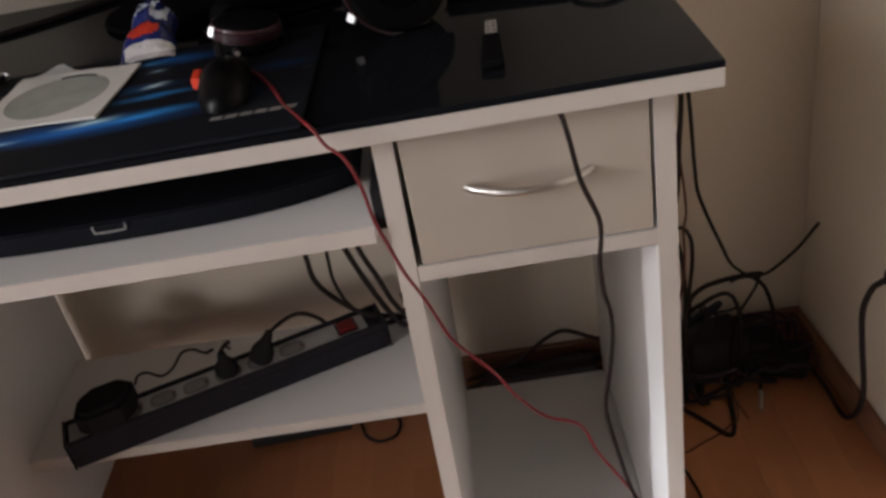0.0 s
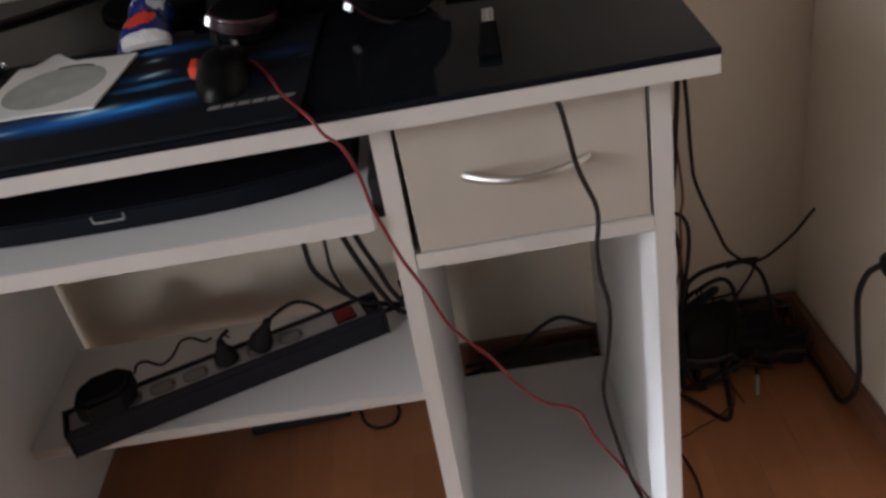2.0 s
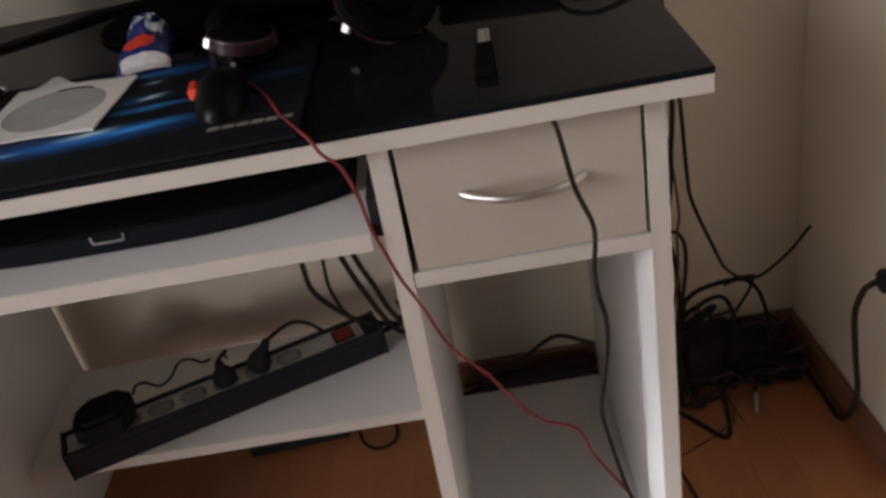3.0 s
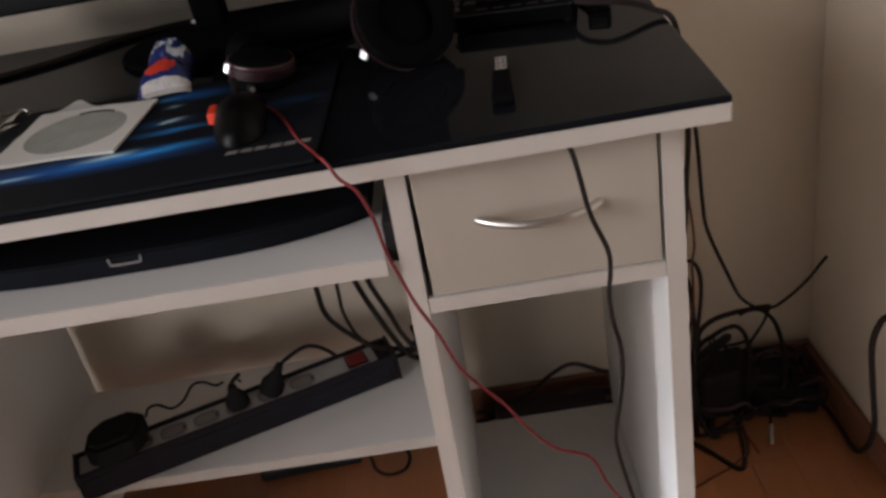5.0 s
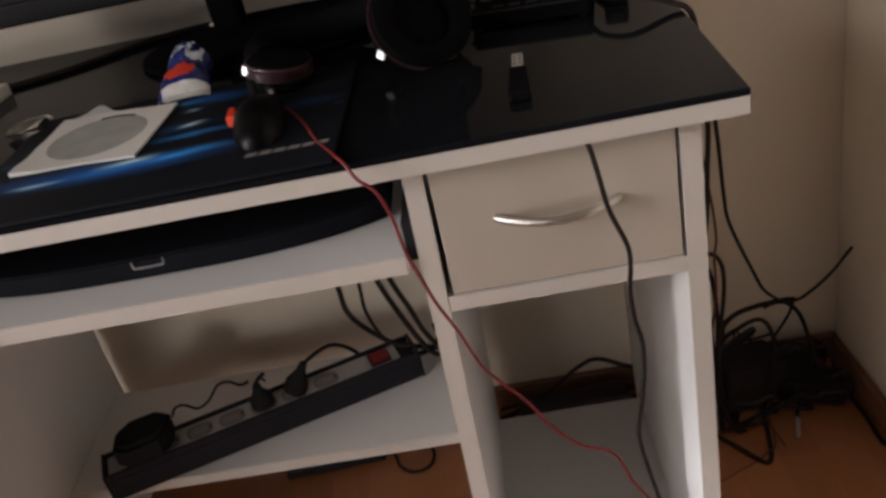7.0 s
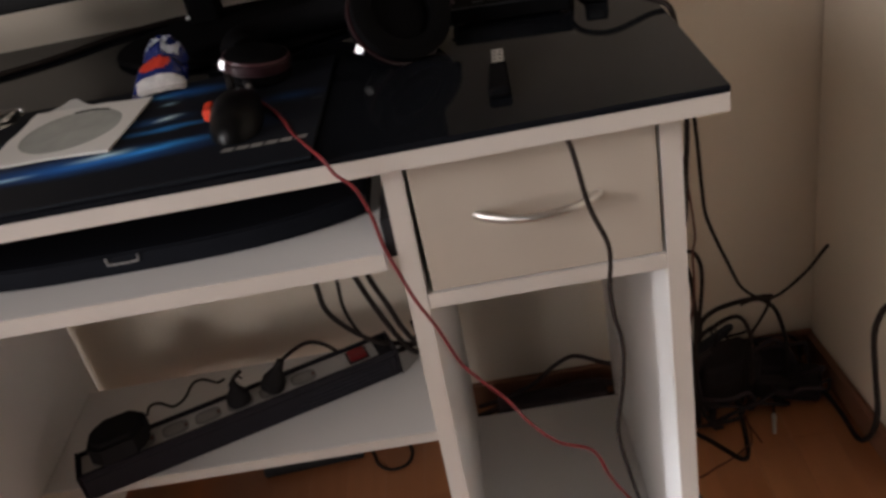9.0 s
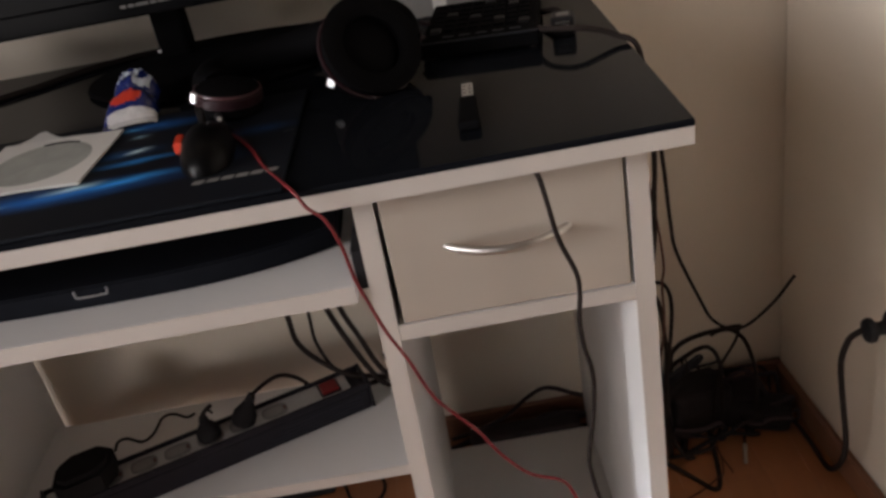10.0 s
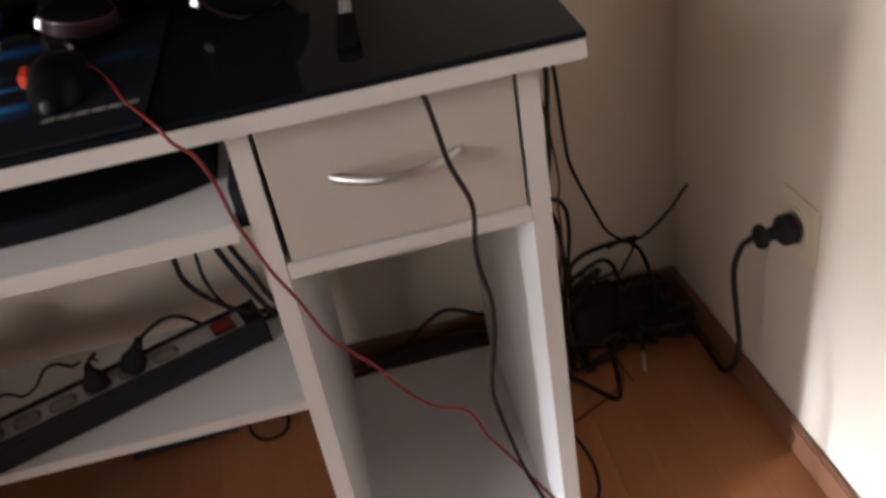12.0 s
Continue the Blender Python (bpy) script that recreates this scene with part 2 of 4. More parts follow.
def lathe(bm, profile, m=None, steps=28):
    """A body turned round z from (radius, height) pairs."""
    b = bmesh.new()
    rings = []
    for r, z in profile:
        rings.append([b.verts.new((r * math.cos(2 * math.pi * i / steps), r * math.sin(2 * math.pi * i / steps), z)) for i in range(steps)])
    for a, c in zip(rings, rings[1:]):
        for i in range(steps):
            b.faces.new((a[i], a[(i + 1) % steps], c[(i + 1) % steps], c[i]))
    b.faces.new(rings[0][::-1])
    b.faces.new(rings[-1])
    bmesh.ops.recalc_face_normals(b, faces=b.faces[:])
    merge(bm, b, m)
    return bm


def spline(points, steps=8):
    """A smooth line through points."""
    p = [Vector(q) for q in points]
    p = [2 * p[0] - p[1], *p, 2 * p[-1] - p[-2]]
    out = []
    for i in range(1, len(p) - 2):
        for k in range(steps):
            u = k / steps
            a, b, c, d = p[i - 1:i + 3]
            out.append(0.5 * (2 * b + (c - a) * u + (2 * a - 5 * b + 4 * c - d) * u * u + (3 * b - a - 3 * c + d) * u ** 3))
    return [*out, p[-2]]


def tube(bm, points, radius, steps=8, sides=10, flat=1.0):
    """A round cord along a smooth line."""
    line = spline(points, steps)
    b = bmesh.new()
    rings, side = [], Vector((0.31, 0.87, 0.38))
    for i, q in enumerate(line):
        way = (line[min(i + 1, len(line) - 1)] - line[max(i - 1, 0)]).normalized()
        u = way.cross(side)
        if u.length < 0.05:
            u = way.cross(Vector((0.9, 0.1, -0.4)))
        u.normalize()
        w = way.cross(u).normalized()
        rings.append([b.verts.new(q + (u * math.cos(a) + w * flat * math.sin(a)) * radius) for a in (2 * math.pi * k / sides for k in range(sides))])
        side = u.cross(way)
    for r, s in zip(rings, rings[1:]):
        for k in range(sides):
            b.faces.new((r[k], r[(k + 1) % sides], s[(k + 1) % sides], s[k]))
    b.faces.new(rings[0][::-1])
    b.faces.new(rings[-1])
    bmesh.ops.recalc_face_normals(b, faces=b.faces[:])
    merge(bm, b)
    return bm


def finish(name, bm, mat, smooth=True):
    me = bpy.data.meshes.new(name)
    bm.to_mesh(me)
    bm.free()
    me.materials.append(mat)
    if smooth:
        me.polygons.foreach_set("use_smooth", [True] * len(me.polygons))
        kept = [e.use_edge_sharp for e in me.edges]
        me.set_sharp_from_angle(angle=radians(40))
        for e, k in zip(me.edges, kept):
            if k:
                e.use_edge_sharp = True
    return new(name, me)


def part(name, bm, mat, parent, label="", smooth=True):
    ob = finish(name, bm, mat, smooth)
    ob.parent = parent
    if label:
        ob["label"] = label
    return ob


def thing(name, label, category, at=(0, 0, 0), turn=0.0, group="", tilt=(0, 0)):
    ob = new(name)
    ob.matrix_basis = pose(*at, tilt[0], tilt[1], turn)
    return tagged(ob, label, category, group)


def solid(name, bm, mat, label, category, at=(0, 0, 0), turn=0.0, group="", smooth=True):
    ob = finish(name, bm, mat, smooth)
    ob.matrix_basis = pose(*at, 0, 0, turn)
    return tagged(ob, label, category, group)


def setting(name, bm, mat, label, smooth=False):
    return tagged(finish(name, bm, mat, smooth), label, kind="structure")


def B(*args, **kw):
    return box(bmesh.new(), *args, **kw)


def T(*args, **kw):
    return tube(bmesh.new(), *args, **kw)


def prism(bm, outline, z0, z1, bevel=0.0):
    """An upright slab over an outline in x and y."""
    b = bmesh.new()
    low = [b.verts.new((x, y, z0)) for x, y in outline]
    top = [b.verts.new((x, y, z1)) for x, y in outline]
    n = len(low)
    for i in range(n):
        b.faces.new((low[i], low[(i + 1) % n], top[(i + 1) % n], top[i]))
    b.faces.new(low[::-1])
    b.faces.new(top)
    bmesh.ops.recalc_face_normals(b, faces=b.faces[:])
    if bevel:
        bmesh.ops.bevel(b, geom=[e for e in b.edges if abs(e.verts[0].co.z - e.verts[1].co.z) < 1e-6], offset=bevel, segments=2, affect="EDGES")
    merge(bm, b)
    return bm


# ---- room ----
def east_x(y):
    """The right-hand wall runs slightly askew to the desk."""
    return 0.3525 - 0.053 * y


setting("ground", B((-40, -40, -0.32), (40, 40, -0.30)), GREY_PLASTIC, "dull ground outside the house")
setting("wall_north", B((WEST - 0.15, NORTH, 0), (0.6, NORTH + 0.15, CEIL)), PLASTER, "cream painted plaster wall behind the desk")
wall_e = bmesh.new()
prism(wall_e, [(east_x(SOUTH), SOUTH), (0.6, SOUTH), (0.6, NORTH - 0.003), (east_x(NORTH), NORTH - 0.003)], 0, CEIL)
setting("wall_east", wall_e, PLASTER, "cream painted plaster wall beside the desk")
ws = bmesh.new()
for lo, hi in (((WEST - 0.15, 0), (FILL_X[0], CEIL)), ((FILL_X[1], 0), (0.6, CEIL)), ((FILL_X[0], 0), (FILL_X[1], FILL_Z[0])), ((FILL_X[0], FILL_Z[1]), (FILL_X[1], CEIL))):
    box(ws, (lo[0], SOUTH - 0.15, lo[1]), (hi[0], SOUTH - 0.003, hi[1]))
setting("wall_south", ws, PLASTER, "cream painted wall with a low opening added for fill light")
ww = bmesh.new()
for lo, hi in (((SOUTH, 0), (WIN_Y[0], CEIL)), ((WIN_Y[1], 0), (NORTH - 0.003, CEIL)), ((WIN_Y[0], 0), (WIN_Y[1], WIN_Z[0])), ((WIN_Y[0], WIN_Z[1]), (WIN_Y[1], CEIL))):
    box(ww, (WEST - 0.15, lo[0], lo[1]), (WEST, hi[0], hi[1]))
setting("wall_west", ww, PLASTER, "cream painted wall with a tall window opening")
setting("ceiling", B((WEST - 0.15, SOUTH - 0.15, CEIL + 0.002), (0.6, NORTH + 0.15, CEIL + 0.15)), CEILING, "plain white ceiling")


def window(name, span, rise, place):
    """A frame of four bars in an opening; place turns (along, depth, up) into the room's x, y, z."""
    ob = tagged(new(name), "white framed window, out of view, that lets light in", kind="structure")
    bm = bmesh.new()
    for lo, hi in (((span[0], rise[0]), (span[0] + 0.05, rise[1])), ((span[1] - 0.05, rise[0]), (span[1], rise[1])), ((span[0] + 0.05, rise[0]), (span[1] - 0.05, rise[0] + 0.05)), ((span[0] + 0.05, rise[1] - 0.05), (span[1] - 0.05, rise[1]))):
        a, c = place(lo[0], 0.10, lo[1]), place(hi[0], 0.04, hi[1])
        box(bm, [min(p) for p in zip(a, c)], [max(p) for p in zip(a, c)], 0.003)
    part("window_frame", bm, DIMMED_WHITE, ob)


window("window_1", WIN_Y, WIN_Z, lambda u, d, z: (WEST - d, u, z))
# unseen window, added to hold the south fill lamps
window("fill_window", FILL_X, FILL_Z, lambda u, d, z: (u, SOUTH - d, z))

floor = setting("floor", B((WEST - 0.15, SOUTH - 0.15, -0.10), (0.6, NORTH + 0.15, -0.008)), FLOOR, "orange-brown laminate floor")
SKIRT_H, SKIRT_T = 0.05, 0.012
bb = bmesh.new()
box(bb, (WEST, NORTH - SKIRT_T, 0), (east_x(NORTH), NORTH - 0.001, SKIRT_H), 0.003)
setting("baseboard", bb, SKIRT, "brown wooden skirting along the back wall")
bb = bmesh.new()
prism(bb, [(east_x(SOUTH) - SKIRT_T, SOUTH), (east_x(SOUTH) - 0.001, SOUTH), (east_x(NORTH - SKIRT_T) - 0.001, NORTH - SKIRT_T - 0.001), (east_x(NORTH - SKIRT_T) - SKIRT_T, NORTH - SKIRT_T - 0.001)], 0, SKIRT_H, 0.003)
setting("baseboard_east", bb, SKIRT, "brown wooden skirting along the side wall")

# ---- desk ----
DESK_Z = 0.745
BACK = 0.509
L_IN, R_IN = -0.866, -0.018
desk = thing("computer_desk", "white laminate computer desk with black glass top, drawer and open shelves", "desk")
part("desktop", B((-0.918, -0.029, 0.727), (0.033, BACK, 0.7436), bevel=0.0012), DIMMED_WHITE, desk, "white laminate board with banded edge, darkened against the front light")
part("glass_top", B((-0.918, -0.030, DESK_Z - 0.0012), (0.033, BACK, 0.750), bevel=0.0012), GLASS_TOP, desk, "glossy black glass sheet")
part("side_panel", B((-0.884, 0, 0), (L_IN, 0.495, 0.7265), bevel=0.0008), LAMINATE, desk)
part("side_panel", B((R_IN, 0, 0), (0, 0.470, 0.7265), bevel=0.0008), LAMINATE, desk)
dv = B((-0.2545, 0, 0), (-0.2365, 0.470, 0.7265), bevel=0.0008)
for v in dv.verts:
    v.co.x -= 0.0145 * (0.7265 - v.co.z) / 0.7265
part("divider", dv, LAMINATE, desk)
part("rail", B((-0.2385, 0, 0.5695), (R_IN - 0.0005, 0.44, 0.5855), bevel=0.0008), LAMINATE, desk)
part("lower_shelf", B((L_IN + 0.0005, 0.245, 0.180), (-0.2645, 0.468, 0.197), bevel=0.0008), LAMINATE, desk)
part("cubby_shelf", B((-0.2515, 0.004, 0.022), (R_IN - 0.0005, 0.435, 0.040), bevel=0.0008), LAMINATE, desk)
part("stretcher", B((L_IN + 0.0005, 0.44, 0.50), (-0.2585, 0.456, 0.7265), bevel=0.0008), LAMINATE, desk)
drawer = part("drawer", B((-0.2325, -0.0006, 0.5877), (-0.0215, 0.0175, 0.7185), bevel=0.0008), DIMMED_CREAM, desk, "cream laminate drawer front, darkened against the front light")
db = bmesh.new()
box(db, (-0.226, 0.018, 0.592), (-0.216, 0.40, 0.70))
box(db, (-0.035, 0.018, 0.592), (-0.025, 0.40, 0.70))
box(db, (-0.216, 0.018, 0.592), (-0.035, 0.40, 0.598))
box(db, (-0.216, 0.39, 0.598), (-0.035, 0.40, 0.70))
part("drawer_box", db, LAMINATE, drawer)
hb = bmesh.new()
tube(hb, [(-0.1272 + 0.0543 * u, 0.0015 - 0.0235 * (1 - u * u) ** 0.85, 0.6588) for u in (-1, -0.97, -0.9, -0.75, -0.5, -0.25, 0, 0.25, 0.5, 0.75, 0.9, 0.97, 1)], 0.0041, 4, 12, 0.9)
part("handle", hb, SILVER, drawer, "curved brushed nickel bow handle")
part("drawer_runner", B((-0.2355, 0.03, 0.60), (-0.231, 0.40, 0.64), bevel=0.0008), DARK_STEEL, desk)
tray = part("keyboard_tray", B((-0.852, -0.006, 0.622), (-0.268, 0.32, 0.6395), bevel=0.0008), LAMINATE, desk)
part("tray_runner", B((-0.2672, 0.012, 0.624), (-0.2576, 0.34, 0.664), bevel=0.0008), BLACK, desk, "dark steel slide")
part("tray_runner", B((-0.8655, 0.012, 0.624), (-0.8525, 0.34, 0.664), bevel=0.0008), BLACK, desk, "dark steel slide")

# front strips added so panel fronts come out dimmer than the lighter interiors
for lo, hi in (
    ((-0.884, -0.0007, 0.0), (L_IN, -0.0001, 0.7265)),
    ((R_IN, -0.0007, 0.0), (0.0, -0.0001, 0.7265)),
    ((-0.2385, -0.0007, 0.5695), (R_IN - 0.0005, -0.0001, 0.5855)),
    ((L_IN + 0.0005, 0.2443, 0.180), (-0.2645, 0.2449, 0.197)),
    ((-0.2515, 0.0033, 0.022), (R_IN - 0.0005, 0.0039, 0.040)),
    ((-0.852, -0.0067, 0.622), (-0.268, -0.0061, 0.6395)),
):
    part("dimmed_edge_band", B(lo, hi), DIMMED_WHITE, desk, "thin front edge strip, darkened against the front light")
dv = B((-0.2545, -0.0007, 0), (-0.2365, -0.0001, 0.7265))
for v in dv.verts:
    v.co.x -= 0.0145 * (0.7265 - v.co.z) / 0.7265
part("dimmed_edge_band", dv, DIMMED_WHITE, desk, "thin front edge strip, darkened against the front light")

# ---- on the keyboard tray ----
def keyboard():
    kb = thing("keyboard", "black full-size keyboard with a curved front lip on the pull-out tray", "keyboard", (-0.515, 0.0, 0.6395))
    half, n = 0.232, 24
    outline = [(half * (2 * i / n - 1), 0.040 + 0.036 * abs(2 * i / n - 1) ** 3.2) for i in range(n + 1)]
    body = bmesh.new()
    prism(body, [*outline, (half, 0.215), (-half, 0.215)], 0.0004, 0.023, 0.002)
    for v in body.verts:
        if v.co.z > 0.01:
            v.co.z += 0.06 * max(0, v.co.y - 0.10)
    part("body", body, KEYBOARD_BLACK, kb, "satin black housing")
    key = B((-0.0078, -0.0078, 0), (0.0078, 0.0078, 0.008), bevel=0.002, segments=1)
    first = part("key", key, BLACK, kb)
    k = 0
    for row in range(5):
        for col in range(21):
            ob = first if k == 0 else new("key", first.data)
            ob.parent = kb
            ob.location = (-0.205 + col * 0.0198 + 0.004 * row, 0.118 + row * 0.0195, 0.0225 + 0.06 * (0.018 + row * 0.0195))
            k += 1
    badge = bmesh.new()
    tube(badge, [(-0.0155, 0.0388, 0.0205), (-0.0150, 0.0387, 0.0155), (-0.0120, 0.0387, 0.0135), (0.0120, 0.0387, 0.0135), (0.0150, 0.0387, 0.0155), (0.0155, 0.0388, 0.0205)], 0.0011, 6, 6)
    part("badge", badge, CHROME, kb, "silver outline badge")
    return kb


keyboard()


# ---- power strip on the lower shelf ----
def power_strip():
    ps = thing("power_strip", "long charcoal power strip with grey sockets and a red switch", "power strip", (-0.783, 0.216, 0.1974), 20.7)
    body = B((0, 0, 0), (0.468, 0.056, 0.036), bevel=0.003)
    part("body", body, STRIP_BODY, ps)
    for k in range(4):
        part("rib", B((0.30 + 0.012 * k, -0.0014, 0.007 + 0.0065 * k), (0.455, 0.0004, 0.0092 + 0.0065 * k), bevel=0.0005, segments=1), SLATE, ps)
    part("rim", B((0, 0, 0.0362), (0.468, 0.006, 0.046), bevel=0.0015), STRIP_BODY, ps)
    part("rim", B((0, 0.050, 0.0362), (0.468, 0.056, 0.046), bevel=0.0015), STRIP_BODY, ps)
    part("end_cap", B((-0.004, -0.001, 0), (-0.0003, 0.057, 0.047), bevel=0.0015), STRIP_BODY, ps)
    part("end_cap", B((0.4683, -0.001, 0), (0.4725, 0.057, 0.047), bevel=0.0015), STRIP_BODY, ps)
    part("face_plate", B((0.003, 0.0064, 0.0362), (0.445, 0.0496, 0.0415), bevel=0.001), SOCKET_GREY, ps, "grey socket plate")
    for u in (0.040, 0.088, 0.137, 0.185, 0.233, 0.281, 0.330):
        well = [(u + 0.0195 * math.copysign(abs(math.cos(a)) ** 0.55, math.cos(a)), 0.028 + 0.0155 * math.copysign(abs(math.sin(a)) ** 0.75, math.sin(a))) for a in (math.pi * k / 12 for k in range(24))]
        sock = part("socket", prism(bmesh.new(), well, 0.0416, 0.0420, 0.0002), SOCKET_WELL, ps, "dark oval socket well")
        inner = [(u + (x - u) * 0.70 - 0.002, 0.028 + (y - 0.028) * 0.60) for x, y in well]
        part("insert", prism(bmesh.new(), inner, 0.0421, 0.0424, 0.0001), INSERT, sock)
        part("shutter", B((u + 0.0135, 0.0235, 0.0421), (u + 0.0170, 0.0325, 0.0427), bevel=0.0003, segments=1), BROWN_CORD, sock, "small brown shutter")
    sw = part("switch", B((0.403, 0.016, 0.0416), (0.429, 0.042, 0.0475), bevel=0.002), RED, ps, "red rocker switch")
    part("switch_frame", B((0.400, 0.013, 0.0414), (0.432, 0.045, 0.0435), bevel=0.001), BLACK, sw)
    part("name_plate", B((0.352, 0.016, 0.0415), (0.395, 0.042, 0.0424), bevel=0.0003, segments=1), SOCKET_GREY, ps)
    part("supply_cord", T([(0.472, 0.028, 0.022), (0.490, 0.030, 0.020), (0.508, 0.045, 0.012), (0.525, 0.075, 0.006), (0.530, 0.11, 0.0046)], 0.0042), RUBBER, ps)
    return ps


power_strip()
STRIP = pose(-0.783, 0.216, 0.1974, 0, 0, 20.7)


def on_strip(points):
    return [STRIP @ Vector(p) for p in points]


def adapter():
    ad = thing("power_adapter", "bulky black octagonal plug-in adapter seated in a power strip", "power adapter")
    b = bmesh.new()
    prism(b, [(0.022, 0.010), (0.038, -0.006), (0.084, -0.004), (0.102, 0.014), (0.106, 0.044), (0.090, 0.060), (0.050, 0.060), (0.028, 0.044)], 0.0445, 0.084, 0.007)
    bmesh.ops.transform(b, matrix=STRIP, verts=b.verts[:])
    part("body", b, FOAM, ad)
    part("cord", T([*on_strip([(0.108, 0.046, 0.070)]), (-0.708, 0.332, 0.254), (-0.697, 0.340, 0.251), (-0.684, 0.350, 0.233), (-0.672, 0.370, 0.229), (-0.660, 0.390, 0.239), (-0.650, 0.410, 0.228), (-0.642, 0.430, 0.203), (-0.632, 0.440, 0.1996)], 0.0020), RUBBER, ad)


adapter()


def strip_plug(u, cord, label, lean=0, tall=1.0, fray=()):
    pl = thing("power_plug", label, "plug", group="plugs in the power strip")
    b = bmesh.new()
    lathe(b, [(0.0165, 0), (0.0175, 0.0035), (0.0170, 0.0125 * tall), (0.011, 0.021 * tall), (0.0075, 0.026 * tall), (0.0055, 0.036 * tall)], pose(u, 0.028, 0.0445, 0, lean, 0), 20)
    bmesh.ops.transform(b, matrix=STRIP, verts=b.verts[:])
    part("plug_body", b, FOAM, pl)
    part("cord", T([STRIP @ (pose(u, 0.028, 0.0445, 0, lean, 0) @ Vector((0, 0, 0.030 * tall))), *cord], 0.0032), RUBBER, pl)
    if fray:
        part("frayed_wire", T(fray, 0.0016), RUBBER, pl)


strip_plug(0.233, [(-0.588, 0.344, 0.255), (-0.582, 0.345, 0.266), (-0.574, 0.346, 0.274), (-0.567, 0.346, 0.279)], "round black plug with a short cut cord in a power strip", fray=((-0.575, 0.346, 0.273), (-0.570, 0.343, 0.272), (-0.566, 0.341, 0.269)))
strip_plug(0.281, [(-0.518, 0.358, 0.268), (-0.494, 0.378, 0.276), (-0.471, 0.396, 0.274), (-0.450, 0.408, 0.255), (-0.432, 0.419, 0.222), (-0.42, 0.43, 0.2008)], "long-necked black plug with an arching cord in a power strip", 32, 1.35)


# ---- cords behind the tray ----
def cable(name, points, radius, label, mat=RUBBER, group="", category="cable"):
    return solid(name, T(points, radius), mat, label, category, group=group)


for pts, r in (
    ([(-0.470, 0.430, 0.62), (-0.452, 0.42, 0.50), (-0.438, 0.410, 0.372), (-0.434, 0.405, 0.322), (-0.411, 0.402, 0.286), (-0.372, 0.402, 0.249), (-0.330, 0.415, 0.2265), (-0.300, 0.43, 0.206), (-0.280, 0.44, 0.2012)], 0.0040),
    ([(-0.412, 0.435, 0.62), (-0.404, 0.42, 0.45), (-0.407, 0.410, 0.355), (-0.406, 0.404, 0.312), (-0.388, 0.403, 0.262), (-0.345, 0.410, 0.236), (-0.310, 0.440, 0.2025), (-0.285, 0.452, 0.2002)], 0.0027),
    ([(-0.420, 0.44, 0.62), (-0.398, 0.425, 0.44), (-0.380, 0.412, 0.365), (-0.358, 0.404, 0.300), (-0.334, 0.402, 0.240), (-0.318, 0.410, 0.212), (-0.292, 0.42, 0.2012)], 0.0042),
    ([(-0.395, 0.445, 0.62), (-0.375, 0.43, 0.43), (-0.361, 0.414, 0.360), (-0.342, 0.408, 0.305), (-0.328, 0.404, 0.262), (-0.305, 0.402, 0.222), (-0.276, 0.405, 0.2013)], 0.0040),
):
    cable("cable", pts, r, "black cable hanging behind the tray onto the shelf", group="cables behind the tray")


# ---- on the desk ----
TOP = 0.7502


def monitor():
    mo = thing("monitor", "black flat-panel monitor with a glossy bezel on its stand", "monitor")
    x0, x1, y0 = -0.755, -0.205, 0.375
    part("housing", B((x0, y0, 0.826), (x1, y0 + 0.045, 1.165), bevel=0.008), HEADSET_BLACK, mo)
    # unseen bulge, added to keep west light off the wall behind the monitor
    part("light_blocking_bulge", B((x0 + 0.05, y0 + 0.0455, 0.850), (x1 - 0.05, y0 + 0.122, 1.13), bevel=0.012, segments=3), HEADSET_BLACK, mo)
    bez = bmesh.new()
    for lo, hi in (((x0, 0.826), (x1, 0.852)), ((x0, 1.143), (x1, 1.165)), ((x0, 0.852), (x0 + 0.022, 1.143)), ((x1 - 0.022, 0.852), (x1, 1.143))):
        box(bez, (lo[0], y0 - 0.006, lo[1]), (hi[0], y0 - 0.0005, hi[1]), 0.002)
    part("bezel", bez, GLOSSY, mo, "glossy black frame")
    part("screen", B((x0 + 0.0225, y0 - 0.003, 0.8525), (x1 - 0.0225, y0 - 0.0006, 1.1425)), GLOSSY, mo, "dark switched-off screen")
    part("neck", B((-0.491, 0.405, 0.760), (-0.452, 0.440, 0.875), bevel=0.006), HEADSET_BLACK, mo)
    base = bmesh.new()
    lathe(base, [(0.100, 0), (0.104, 0.003), (0.102, 0.007), (0.07, 0.011), (0.03, 0.014)], None, 48)
    bmesh.ops.transform(base, matrix=Matrix.Translation((-0.410, 0.380, TOP)) @ Matrix.Diagonal((1.62, 1.10, 1, 1)), verts=base.verts[:])
    part("base", base, HEADSET_BLACK, mo, "broad oval black foot")
    # small chrome disc put in for the glint at the neck's foot
    part("glint_disc", lathe(bmesh.new(), [(0.0026, 0), (0.0022, 0.002)], pose(-0.490, 0.404, 0.774, 70, 0, 0), 12), CHROME, mo)
    marks = bmesh.new()
    for i, w in enumerate((0.0065, 0.007, 0.0085, 0.0065, 0.007, 0.007, 0.007)):
        box(marks, (-0.507 + i * 0.0088, y0 - 0.0068, 0.8385), (-0.507 + i * 0.0088 + w, y0 - 0.0062, 0.8420))
    part("maker_mark", marks, SOCKET_WELL, mo, "row of pale grey bars")


monitor()


